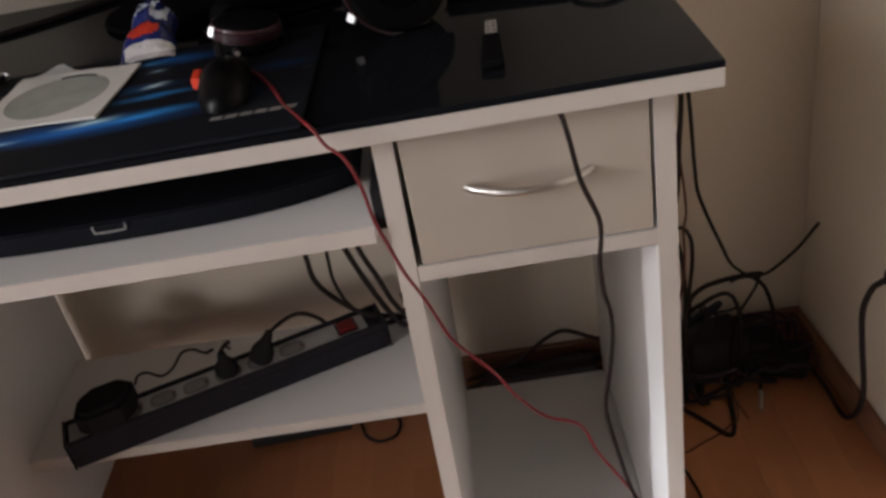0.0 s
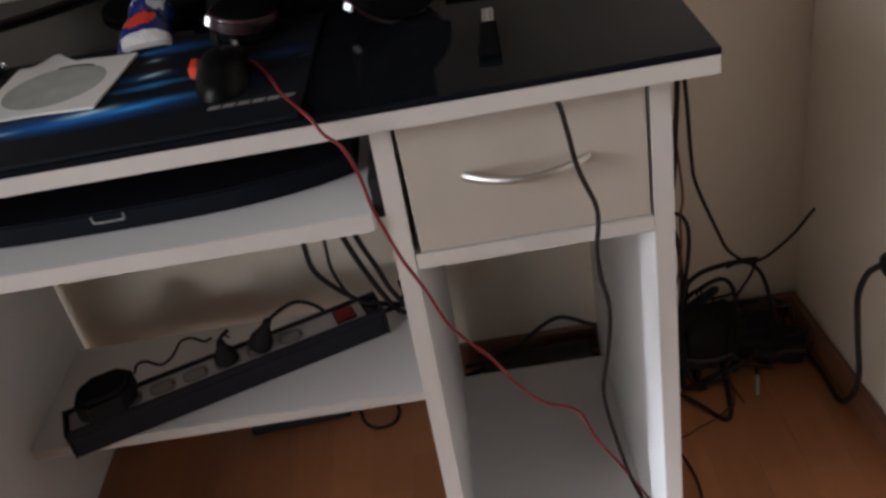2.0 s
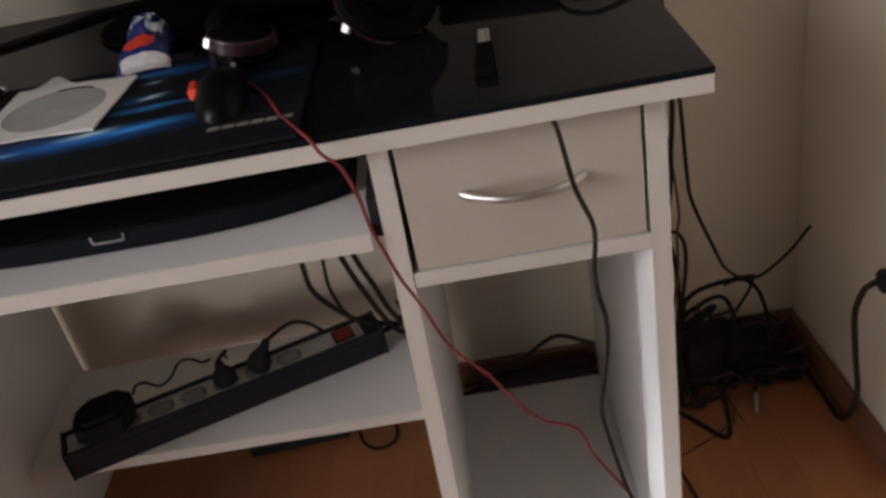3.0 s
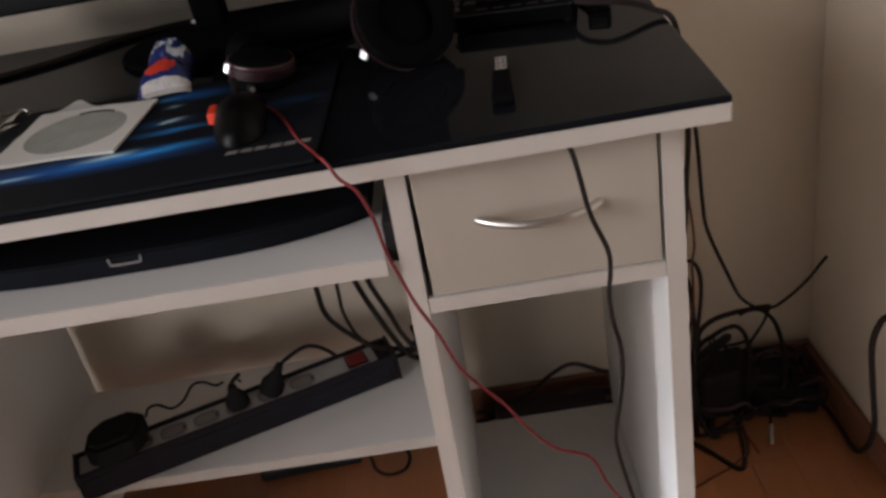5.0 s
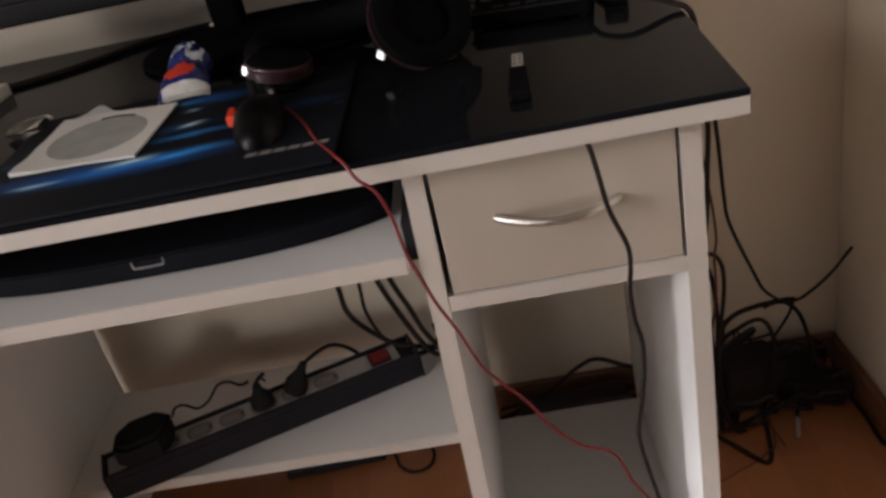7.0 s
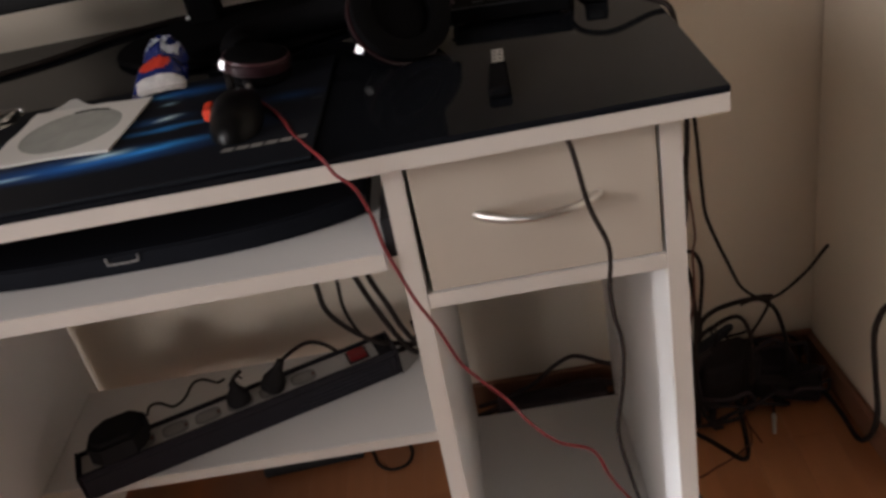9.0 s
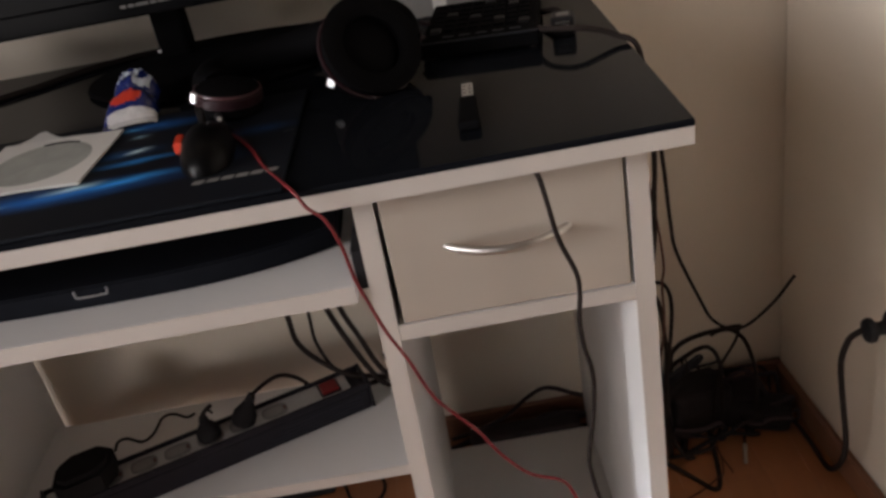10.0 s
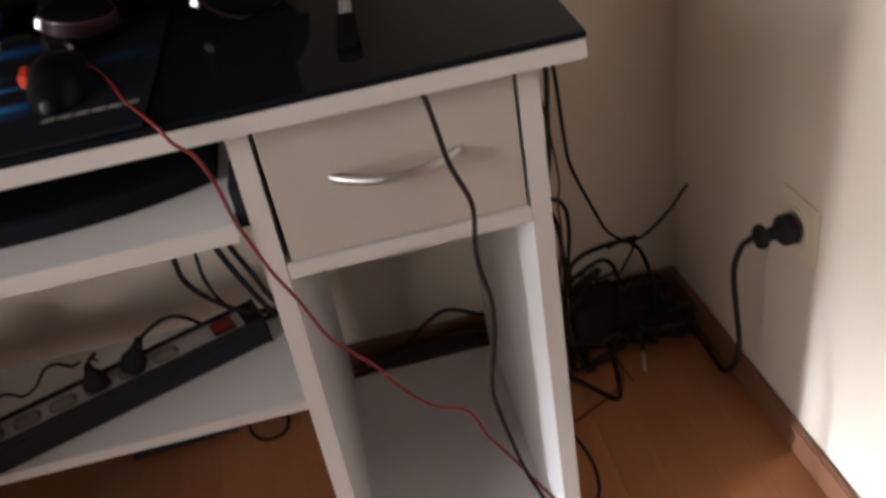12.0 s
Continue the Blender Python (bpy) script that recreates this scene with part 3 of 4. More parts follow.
def headset():
    hs = thing("headset", "black over-ear headset with red trim lying on the desk", "headset")

    def cup(m, r, k, deep, band, name):
        b = bmesh.new()
        lathe(b, [(r * 0.98, -0.004), (r, 0.0), (r * 0.97, 0.29 * k), (r * 0.88, 0.59 * k), (r * 0.72, 0.79 * k), (r * 0.48, 0.94 * k), (r * 0.2, k)], m, 36)
        ob = part(name, b, HEADSET_BLACK, hs)
        c = bmesh.new()
        prof = [(r * 0.62, -0.0045), (r * 0.60, -0.016), (r * 0.70, -deep), (r * 0.86, -deep), (r * 1.02, -0.018), (r * 0.97, -0.0045)]
        lathe(c, prof, m, 32)
        part("ear_cushion", c, HEADSET_BLACK, ob)
        t = bmesh.new()
        lathe(t, [(r * 0.98, -band), (r * 1.025, 0.0008 - band), (r * 1.025, -0.0008), (r * 0.99, 0.0002)], m, 36)
        part("trim_ring", t, DARK_TRIM, ob, "dark red trim")
        if band > 0.005:
            part("trim_ring", lathe(bmesh.new(), [(r * 0.985, -0.0002), (r * 1.0, 0.0012), (r * 0.985, 0.0026), (r * 0.96, 0.0030)], m, 36), RIM_TRIM, ob, "thin dusky red rim")
        return ob

    left = Matrix.Translation((-0.372, 0.186, 0.7775)) @ pose(0, 0, 0, 0, 10, 0)
    facing = Vector((0.45, -0.70, 0.55)).normalized()
    right = Matrix.Translation((-0.227, 0.192, 0.7885)) @ (-facing).to_track_quat("Z", "Y").to_matrix().to_4x4()
    a, b = cup(left, 0.034, 0.008, 0.023, 0.0105, "ear_cup"), cup(right, 0.0505, 0.034, 0.020, 0.0040, "ear_cup")
    grille = lathe(bmesh.new(), [(0.032, -0.0062), (0.030, -0.0080), (0.012, -0.0088)], right, 32)
    part("ear_cloth", grille, HEADSET_BLACK, b)
    yoke = T([(-0.181, 0.222, 0.786), (-0.184, 0.244, 0.802), (-0.197, 0.256, 0.812), (-0.214, 0.258, 0.815), (-0.232, 0.258, 0.812)], 0.0065, 8, 10, 1.6)
    part("yoke", yoke, HEADSET_BLACK, hs, "black swivel arm")
    band = T([(-0.386, 0.216, 0.771), (-0.402, 0.246, 0.7705), (-0.396, 0.280, 0.7700), (-0.366, 0.300, 0.7705), (-0.328, 0.302, 0.7730), (-0.292, 0.292, 0.780), (-0.262, 0.276, 0.790), (-0.234, 0.260, 0.801), (-0.208, 0.252, 0.806)], 0.0185, 8, 14, 1.05)
    part("headband", band, HEADSET_BLACK, hs, "padded black headband")
    part("chrome_accent", B((-0.0038, -0.0018, -0.0056), (0.0038, 0.0018, 0.0056), bevel=0.0014), CHROME, a).matrix_basis = pose(-0.402, 0.167, 0.781, -15, 14, -33)
    part("chrome_accent", B((-0.0052, -0.0018, -0.0046), (0.0052, 0.0018, 0.0046), bevel=0.0014), CHROME, b).matrix_basis = pose(-0.266, 0.163, 0.7715, -14, 16, -38)
    part("cord_grip", T([(-0.380, 0.152, 0.764), (-0.375, 0.136, 0.7585), (-0.368, 0.122, 0.7560)], 0.0042), BLACK, hs)
    part("grip_ring", lathe(bmesh.new(), [(0.0018, -0.0022), (0.0024, -0.0014), (0.0024, 0.0014), (0.0018, 0.0022)], pose(-0.3762, 0.138, 0.7650, 75, 0, 20), 14), CHROME, hs, "bright metal ring")
    part("cord", T([(-0.368, 0.122, 0.7555), (-0.352, 0.096, 0.7550), (-0.336, 0.062, 0.7545), (-0.322, 0.025, 0.7525), (-0.305, -0.010, 0.7525), (-0.293, -0.0325, 0.7515), (-0.284, -0.042, 0.740), (-0.272, -0.045, 0.728), (-0.264, -0.046, 0.702), (-0.260, -0.046, 0.669), (-0.254, -0.046, 0.645), (-0.245, -0.046, 0.612), (-0.232, -0.046, 0.579), (-0.218, -0.046, 0.536), (-0.202, -0.046, 0.511), (-0.184, -0.046, 0.486), (-0.166, -0.046, 0.452), (-0.142, -0.046, 0.422), (-0.111, -0.046, 0.404), (-0.096, -0.046, 0.363), (-0.075, -0.046, 0.320), (-0.054, -0.047, 0.276), (-0.030, -0.050, 0.225), (-0.012, -0.052, 0.15), (-0.004, -0.055, 0.05), (0.000, -0.060, 0.0025)], 0.0016), RED_CORD, hs, "thin red cord")


headset()


def mouse():
    mo = thing("mouse", "black computer mouse with an orange-red side panel on the pad", "mouse", (-0.3810, 0.082, TOP + 0.0035), 8)
    b = bmesh.new()
    bmesh.ops.create_uvsphere(b, u_segments=28, v_segments=16, radius=1)
    for v in b.verts:
        x, y, z = v.co
        wid = 0.0285 * (1 - 0.14 * math.cos(y * 2.2))
        v.co = (x * wid, y * 0.056, max(0, z) * (0.0255 + 0.003 * y * -1) + (0.0002 if z > 0 else 0))
    part("shell", b, MOUSE_BLACK, mo)
    side = bmesh.new()
    prism(side, [(-0.0288, 0.0030), (-0.0200, 0.0000), (-0.0200, 0.0270), (-0.0275, 0.0260)], 0.0040, 0.0150, 0.0012)
    part("side_panel", side, ORANGE, mo, "orange-red grip")
    part("wheel", lathe(bmesh.new(), [(0.008, -0.003), (0.0095, -0.002), (0.0095, 0.002), (0.008, 0.003)], pose(0, 0.030, 0.0250, 0, 90, 0), 18), FOAM, mo)
    part("cord", T([(0, 0.054, 0.008), (0.004, 0.075, 0.003), (0.012, 0.10, 0.0022), (0.004, 0.14, -0.0012), (-0.03, 0.19, -0.0012), (-0.05, 0.26, -0.0012)], 0.0016), RUBBER, mo)


pad = thing("mouse_pad", "dark mouse pad printed with blue light streaks and pale bars", "mouse pad", (-0.468, 0.092, TOP))
po = bmesh.new()
prism(po, [(-0.185, -0.122), (0.165, -0.117), (0.170, 0.128), (-0.180, 0.132)], 0.0, 0.0030, 0.0008)
part("cloth", po, PAD, pad)
for i in range(6):
    u = 0.083 + i * 0.0128
    q = [(u, -0.0770), (u + 0.0100, -0.0775), (u + 0.0120, -0.0708), (u + 0.0020, -0.0703)]
    part("printed_bar", prism(bmesh.new(), q, 0.0031, 0.0034), INSERT, pad, smooth=False)
part("printed_mark", prism(bmesh.new(), [(0.1545, 0.0095), (0.1650, 0.0110), (0.1640, 0.0150), (0.1550, 0.0140)], 0.0031, 0.0034), SLATE, pad, smooth=False)
mouse()


def cd_sleeve():
    cd = thing("cd_sleeve", "white paper disc sleeve with a round clear window", "disc sleeve", (-0.5555, 0.1325, TOP + 0.0034), -4.6)
    h, r, n = 0.0635, 0.050, 48
    b = bmesh.new()
    ring = [b.verts.new((r * math.cos(2 * math.pi * i / n), r * math.sin(2 * math.pi * i / n), 0.0028)) for i in range(n)]
    rim = []
    for i in range(n):
        a = 2 * math.pi * i / n
        k = h / max(abs(math.cos(a)), abs(math.sin(a)))
        rim.append(b.verts.new((k * math.cos(a), k * math.sin(a) + 0.0016 * math.sin(4 * a + 1), 0.0026 + 0.0030 * max(0, noise.noise((2.2 * math.cos(a), 2.2 * math.sin(a), 5.0))))))
    low = [b.verts.new((v.co.x, v.co.y, 0.0004)) for v in rim]
    for i in range(n):
        j = (i + 1) % n
        b.faces.new((ring[i], rim[i], rim[j], ring[j]))
        b.faces.new((rim[i], low[i], low[j], rim[j]))
    b.faces.new(low[::-1])
    bmesh.ops.recalc_face_normals(b, faces=b.faces[:])
    part("envelope", b, PAPER, cd)
    w = bmesh.new()
    lathe(w, [(r * 1.02, 0.0008), (r * 1.01, 0.0024)], None, n)
    part("disc_window", w, FILM, cd, "hazy grey clear window over a disc")
    f = bmesh.new()
    grid = []
    for i in range(13):
        u = -1 + i / 6
        col = []
        for k in range(5):
            s = k / 4
            lift = 0.002 + s * 0.007 * math.exp(-((u + 0.55) / 0.35) ** 2)
            col.append(f.verts.new((u * (h - 0.002 - 0.016 * s), h - 0.0015 + s * (0.002 + 0.012 * math.exp(-((u + 0.6) / 0.3) ** 2)), lift)))
        grid.append(col)
    for a, c in zip(grid, grid[1:]):
        for k in range(4):
            f.faces.new((a[k], c[k], c[k + 1], a[k + 1]))
    bmesh.ops.solidify(f, geom=f.faces[:], thickness=0.0004)
    part("flap", f, PAPER, cd, "raised paper flap")
    part("slit", T([(r * 1.0 * math.cos(a), r * 1.0 * math.sin(a), 0.0030) for a in (radians(d) for d in (62, 74, 86, 98, 108))], 0.0007, 4, 6), BLACK, cd, "dark gap at the window's edge")


cd_sleeve()


def wrapper():
    """A puffed foil bag: flat sealed end in front, body leaning back over the monitor's foot."""
    wr = thing("snack_wrapper", "crumpled blue foil snack wrapper with silver end and red print", "wrapper", (-0.4805, 0.1945, TOP + 0.0032), 7)
    nu, nv, wide, long_ = 30, 40, 0.052, 0.090

    def zone(u, v):
        if ((u + 0.06) / 0.60) ** 2 + ((v - 0.42) / 0.075) ** 2 < 1:
            return "print_band"
        if 0.56 < v < 0.86 and abs(u - 0.08) < 0.72 and noise.noise((u * 3.1, v * 9.0, 1.7)) > -0.02:
            return "print_patch"
        if v < 0.30 and u > -0.80 + 0.5 * max(0, 0.12 - v):
            return "crimped_end"
        return "foil_body"

    def point(u, v):
        puff = min(1, max(0, v - 0.20) / 0.24) ** 0.9 * min(1, (1 - v) / 0.14) ** 0.6
        crumple = 0.008 * abs(noise.noise((u * 2.6, v * 6, 3.1))) - 0.007 * abs(noise.noise((u * 2.1 + v * 3, v * 5, 7.7))) + 0.004 * abs(noise.noise((u * 6, v * 15, 9.4)))
        z = 0.0008 + 0.009 * max(0, v - 0.45) + (0.023 * puff + 0.003) * max(0, 1 - abs(u) ** 2.4) ** 0.6 + crumple * (1 - abs(u)) * min(1, max(0.03, 3.0 * (v - 0.22)))
        z += 0.0095 * min(1, max(0, (v - 0.52) / 0.12))
        half = wide / 2 * (1 + 0.16 * math.sin(min(1, v / 0.6) * math.pi) - 0.14 * v + 0.03 * math.sin(v * 19))
        return ((u + (0.06 * (v < 0.02) * noise.noise((u * 7, 0.3, 2.2)))) * half - 0.004 * math.sin(v * 6), v * long_ + 0.004 * math.sin(u * 4 + 1) * (v > 0.9), max(0.0006, z))

    zones = {}
    for k in range(nv):
        for i in range(nu):
            u0, u1, v0, v1 = 2 * i / nu - 1, 2 * (i + 1) / nu - 1, k / nv, (k + 1) / nv
            b = zones.setdefault(zone((u0 + u1) / 2, (v0 + v1) / 2), bmesh.new())
            b.faces.new([b.verts.new(point(u, v)) for u, v in ((u0, v0), (u1, v0), (u1, v1), (u0, v1))])
    looks = {"crimped_end": (WRAP_WHITE, "silver-white crimped end"), "print_band": (WRAP_RED, "orange-red printed oval"), "print_patch": (WRAP_PRINT, "pale printed patch"), "foil_body": (WRAP_BLUE, "deep blue foil")}
    for name, b in zones.items():
        bmesh.ops.remove_doubles(b, verts=b.verts[:], dist=1e-6)
        part(name, b, looks[name][0], wr, looks[name][1], smooth=False)


wrapper()


def dongle():
    us = thing("usb_dongle", "black stick with a pale metal plug lying on the desk", "usb stick", (-0.139, 0.093, TOP), -4)
    body = B((-0.0100, -0.064, 0), (0.0100, 0.002, 0.009), bevel=0.003, segments=3)
    for v in body.verts:
        v.co.x *= 1 - 0.22 * max(0, v.co.y + 0.05) / 0.052
    part("body", body, HEADSET_BLACK, us)
    plug = part("plug", B((-0.0052, 0.0023, 0.0020), (0.0052, 0.0400, 0.0068), bevel=0.0006), TIN, us, "pale tinned metal plug")
    for u in (-0.0026, 0.0026):
        for v in (0.012, 0.022, 0.031):
            part("slot", B((u - 0.0010, v, 0.0069), (u + 0.0010, v + 0.0026, 0.0072)), BLACK, plug)
    part("contact_tray", B((-0.0042, 0.0402, 0.0028), (0.0042, 0.0406, 0.0060)), BLACK, plug)


dongle()


def set_top_box():
    bx = thing("set_top_box", "flat black electronic box with small keys on the desk", "electronic box", (-0.113, 0.2325, TOP), -9.6)
    part("case", B((-0.063, 0, 0.002), (0.063, 0.150, 0.0195), bevel=0.0025), HEADSET_BLACK, bx)
    for row in range(6):
        for i in range(8):
            u, v = -0.055 + i * 0.0138, 0.030 + row * 0.0185
            part("key", B((u, v, 0.0197), (u + 0.0115, v + 0.0130, 0.0225), bevel=0.0008, segments=1), BLACK if (i * 5 + row * 3) % 7 == 0 else HEADSET_BLACK, bx)
    part("front_panel", B((-0.061, -0.0018, 0.004), (0.061, -0.0002, 0.0180), bevel=0.0006), HEADSET_BLACK, bx)
    # lighter strip that draws the highlight along the top front edge
    part("edge_highlight", B((-0.062, -0.0010, 0.0182), (0.062, 0.0012, 0.0198), bevel=0.0004, segments=1), SLATE, bx)
    for i in range(5):
        part("button", B((-0.040 + i * 0.018, 0.012, 0.0196), (-0.028 + i * 0.018, 0.016, 0.0204), bevel=0.0003, segments=1), SLATE, bx)
    for u in (-0.055, 0.055):
        for v in (0.008, 0.140):
            part("foot", lathe(bmesh.new(), [(0.005, 0), (0.005, 0.0019)], Matrix.Translation((u, v, 0)), 12), RUBBER, bx)


set_top_box()


def clutter():
    """A short dark cord bundled up beside the electronic box, with dull metal ends."""
    cb = thing("cable_bundle", "dark grey cord bundled up beside an electronic box", "cable bundle")
    rnd = random.Random(3)
    for k in range(5):
        x, y, way = rnd.uniform(-0.190, -0.172), rnd.uniform(0.262, 0.285), rnd.uniform(0, 6.28)
        pts = []
        for i in range(9):
            pts.append((min(-0.160, max(-0.196, x)), min(0.325, max(0.240, y)), TOP + 0.0020 + 0.024 * math.sin(math.pi * i / 8) * (0.5 + 0.5 * rnd.random())))
            x, y, way = x + 0.014 * math.cos(way), y + 0.018 * math.sin(way), way + rnd.uniform(-1.1, 1.1)
        part("loop", T(pts, 0.0019, 5, 7), SLATE if k % 2 else LIFTED_BLACK, cb)
    for x, y, z, turn in ((-0.1725, 0.268, 0.020, 30), (-0.184, 0.296, 0.014, -20), (-0.166, 0.300, 0.026, 60)):
        part("plug_shell", B((-0.0035, -0.006, -0.002), (0.0035, 0.006, 0.002), bevel=0.0006), LIFTED_BLACK, cb, "dull metal plug shell").matrix_basis = pose(x, y, TOP + z, 12, 8, turn)


clutter()


def router():
    rt = thing("router", "small grey ribbed box with a white paper label", "router", (-0.118, 0.418, TOP), -3)
    part("case", B((-0.078, 0, 0), (0.050, 0.06, 0.050), bevel=0.003), GREY_PLASTIC, rt)
    for i in range(13):
        part("rib", B((-0.0145 + i * 0.0047, -0.0012, 0.003), (-0.0120 + i * 0.0047, -0.0001, 0.046), bevel=0.0004, segments=1), GREY_PLASTIC, rt)
    part("paper_label", B((-0.034, -0.0008, 0.009), (-0.017, -0.0003, 0.036)), PAPER, rt, "white paper label")


router()


def hdmi():
    hd = thing("cable_adapter", "small black video adapter with a cable on the desk", "adapter", (-0.021, 0.252, TOP), -12)
    part("body", B((-0.012, -0.010, 0), (0.012, 0.016, 0.021), bevel=0.0025), BLACK, hd)
    part("port", B((-0.007, -0.0112, 0.009), (0.007, -0.0102, 0.016), bevel=0.0003, segments=1), STEEL, hd, "bare steel port")
    part("port_slot", B((-0.0055, -0.0116, 0.0115), (0.0055, -0.0113, 0.0135)), BLACK, hd)
    part("sticker", B((-0.006, -0.004, 0.0211), (0.007, 0.008, 0.0214)), SOCKET_WELL, hd)


hdmi()
cable("cable", [(-0.020, 0.262, 0.766), (-0.022, 0.285, 0.768), (-0.034, 0.315, 0.760), (-0.040, 0.345, 0.7545), (-0.030, 0.40, 0.7540), (-0.020, 0.44, 0.7540)], 0.0034, "black cable running back from an adapter on the desk")
cable("cable", [(-0.0520, 0.246, 0.7650), (-0.0440, 0.218, 0.7695), (-0.026, 0.202, 0.7710), (-0.009, 0.198, 0.7690), (0.010, 0.197, 0.7630), (0.024, 0.192, 0.7570), (0.0345, 0.184, 0.7535), (0.0400, 0.178, 0.7450), (0.0435, 0.176, 0.725), (0.0480, 0.178, 0.69), (0.0520, 0.186, 0.62), (0.0510, 0.195, 0.56), (0.0490, 0.20, 0.50), (0.042, 0.22, 0.40), (0.050, 0.26, 0.25), (0.08, 0.31, 0.12), (0.11, 0.34, 0.03), (0.13, 0.36, 0.0045)], 0.0030, "thick black cable draped over the desk edge to the floor")
cable("cable", [(-0.90, 0.38, 0.7536), (-0.80, 0.375, 0.7536), (-0.72, 0.395, 0.7536), (-0.66, 0.425, 0.7536), (-0.60, 0.465, 0.7536), (-0.54, 0.488, 0.7536), (-0.45, 0.494, 0.7536), (-0.36, 0.488, 0.7536)], 0.0036, "black cable lying along the back of the desk")

card = thing("card_box", "small white cardboard box lying on the desk", "box", (-0.784, 0.326, TOP), -8)
part("carton", B((-0.035, -0.040, 0), (0.035, 0.040, 0.014), bevel=0.0012), PAPER, card)
part("lid_flap", B((-0.034, -0.0395, 0.0143), (0.034, 0.0395, 0.0155)), PAPER, card)


def clear_cap():
    b = bmesh.new()
    bmesh.ops.create_uvsphere(b, u_segments=24, v_segments=14, radius=1)
    for v in b.verts:
        k = 1 + 0.22 * noise.noise(v.co * 2.1)
        v.co = (v.co.x * 0.024 * k, v.co.y * 0.026 * k, 0.006 + v.co.z * 0.0058 * max(0.6, k))
    lowest = min(v.co.z for v in b.verts)
    for v in b.verts:
        v.co.z -= lowest
    solid("plastic_pouch", b, CLEAR, "crumpled clear plastic pouch lying on the desk", "pouch", (-0.656, 0.204, TOP))


clear_cap()

# ---- cords in front of and beside the desk ----
cable("cable", [(-0.098, -0.018, 0.7255), (-0.096, -0.030, 0.722), (-0.0935, -0.040, 0.706), (-0.088, -0.043, 0.671), (-0.0765, -0.043, 0.635), (-0.0757, -0.043, 0.613), (-0.0785, -0.043, 0.588), (-0.077, -0.043, 0.558), (-0.0727, -0.043, 0.533), (-0.0725, -0.043, 0.507), (-0.0765, -0.043, 0.473), (-0.0835, -0.043, 0.432), (-0.0838, -0.043, 0.408), (-0.078, -0.044, 0.368), (-0.069, -0.046, 0.318), (-0.062, -0.047, 0.289), (-0.050, -0.050, 0.25), (-0.035, -0.052, 0.18), (-0.020, -0.054, 0.08), (-0.010, -0.062, 0.0035)], 0.0022, "black cable hanging in front of the drawer")
cable("cable", [(0.024, 0.200, 0.7235), (0.040, 0.197, 0.716), (0.058, 0.200, 0.66), (0.066, 0.205, 0.60), (0.076, 0.225, 0.51), (0.092, 0.262, 0.445), (0.138, 0.325, 0.325), (0.165, 0.365, 0.262), (0.196, 0.385, 0.224), (0.222, 0.395, 0.214), (0.245, 0.398, 0.225), (0.275, 0.404, 0.247), (0.298, 0.414, 0.266), (0.3075, 0.417, 0.2745)], 0.0024, "thin black cable sagging from the desk to the wall")
cable("cable", [(0.219, 0.400, 0.215), (0.212, 0.400, 0.189), (0.201, 0.400, 0.168), (0.189, 0.402, 0.143), (0.183, 0.405, 0.110), (0.180, 0.41, 0.05), (0.178, 0.41, 0.003)], 0.0024, "dark cable leaning up out of the heap")
cable("cable", [(0.0405, 0.225, 0.700), (0.050, 0.228, 0.60), (0.064, 0.236, 0.500), (0.0690, 0.240, 0.445), (0.0655, 0.240, 0.418), (0.0665, 0.242, 0.380), (0.067, 0.250, 0.340), (0.066, 0.28, 0.25), (0.080, 0.33, 0.10), (0.09, 0.36, 0.0024)], 0.0016, "thin brown-red cord beside the desk", BROWN_CORD)
cable("cable", [(0.006, 0.268, 0.395), (0.040, 0.268, 0.405), (0.065, 0.270, 0.403), (0.075, 0.270, 0.398), (0.082, 0.270, 0.382), (0.084, 0.271, 0.358), (0.083, 0.273, 0.330), (0.081, 0.28, 0.290), (0.079, 0.30, 0.22), (0.086, 0.34, 0.10), (0.095, 0.37, 0.004)], 0.0027, "black cable looping beside the desk")
cable("cable", [(0.006, 0.285, 0.40), (0.045, 0.288, 0.40), (0.068, 0.290, 0.368), (0.075, 0.290, 0.338), (0.078, 0.292, 0.305), (0.081, 0.30, 0.262), (0.086, 0.33, 0.17), (0.095, 0.36, 0.06), (0.10, 0.375, 0.004)], 0.0030, "black cable looping beside the desk")
cable("cable", [(0.006, 0.300, 0.35), (0.050, 0.305, 0.34), (0.070, 0.31, 0.30), (0.076, 0.32, 0.24), (0.090, 0.35, 0.14), (0.105, 0.38, 0.05), (0.11, 0.39, 0.004)], 0.0028, "slate grey cable looping beside the desk", SLATE)
cable("cable", [(0.100, 0.420, 0.06), (0.115, 0.420, 0.136), (0.119, 0.420, 0.168), (0.139, 0.420, 0.187), (0.169, 0.420, 0.195), (0.192, 0.419, 0.198), (0.211, 0.416, 0.201), (0.224, 0.410, 0.204)], 0.0040, "thick black cable arching up from the heap")
cable("cable", [(0.176, 0.410, 0.198), (0.189, 0.410, 0.203), (0.207, 0.410, 0.202), (0.223, 0.410, 0.187), (0.233, 0.410, 0.168), (0.243, 0.410, 0.132), (0.249, 0.410, 0.096), (0.247, 0.410, 0.05), (0.240, 0.41, 0.004)], 0.0034, "black cable arching down into the heap")
cable("cable", [(0.090, 0.385, 0.130), (0.111, 0.390, 0.167), (0.132, 0.390, 0.182), (0.149, 0.390, 0.191), (0.164, 0.390, 0.193), (0.175, 0.390, 0.183), (0.182, 0.390, 0.165), (0.185, 0.391, 0.145), (0.187, 0.393, 0.110), (0.19, 0.40, 0.05)], 0.0034, "black cable arching over the heap")


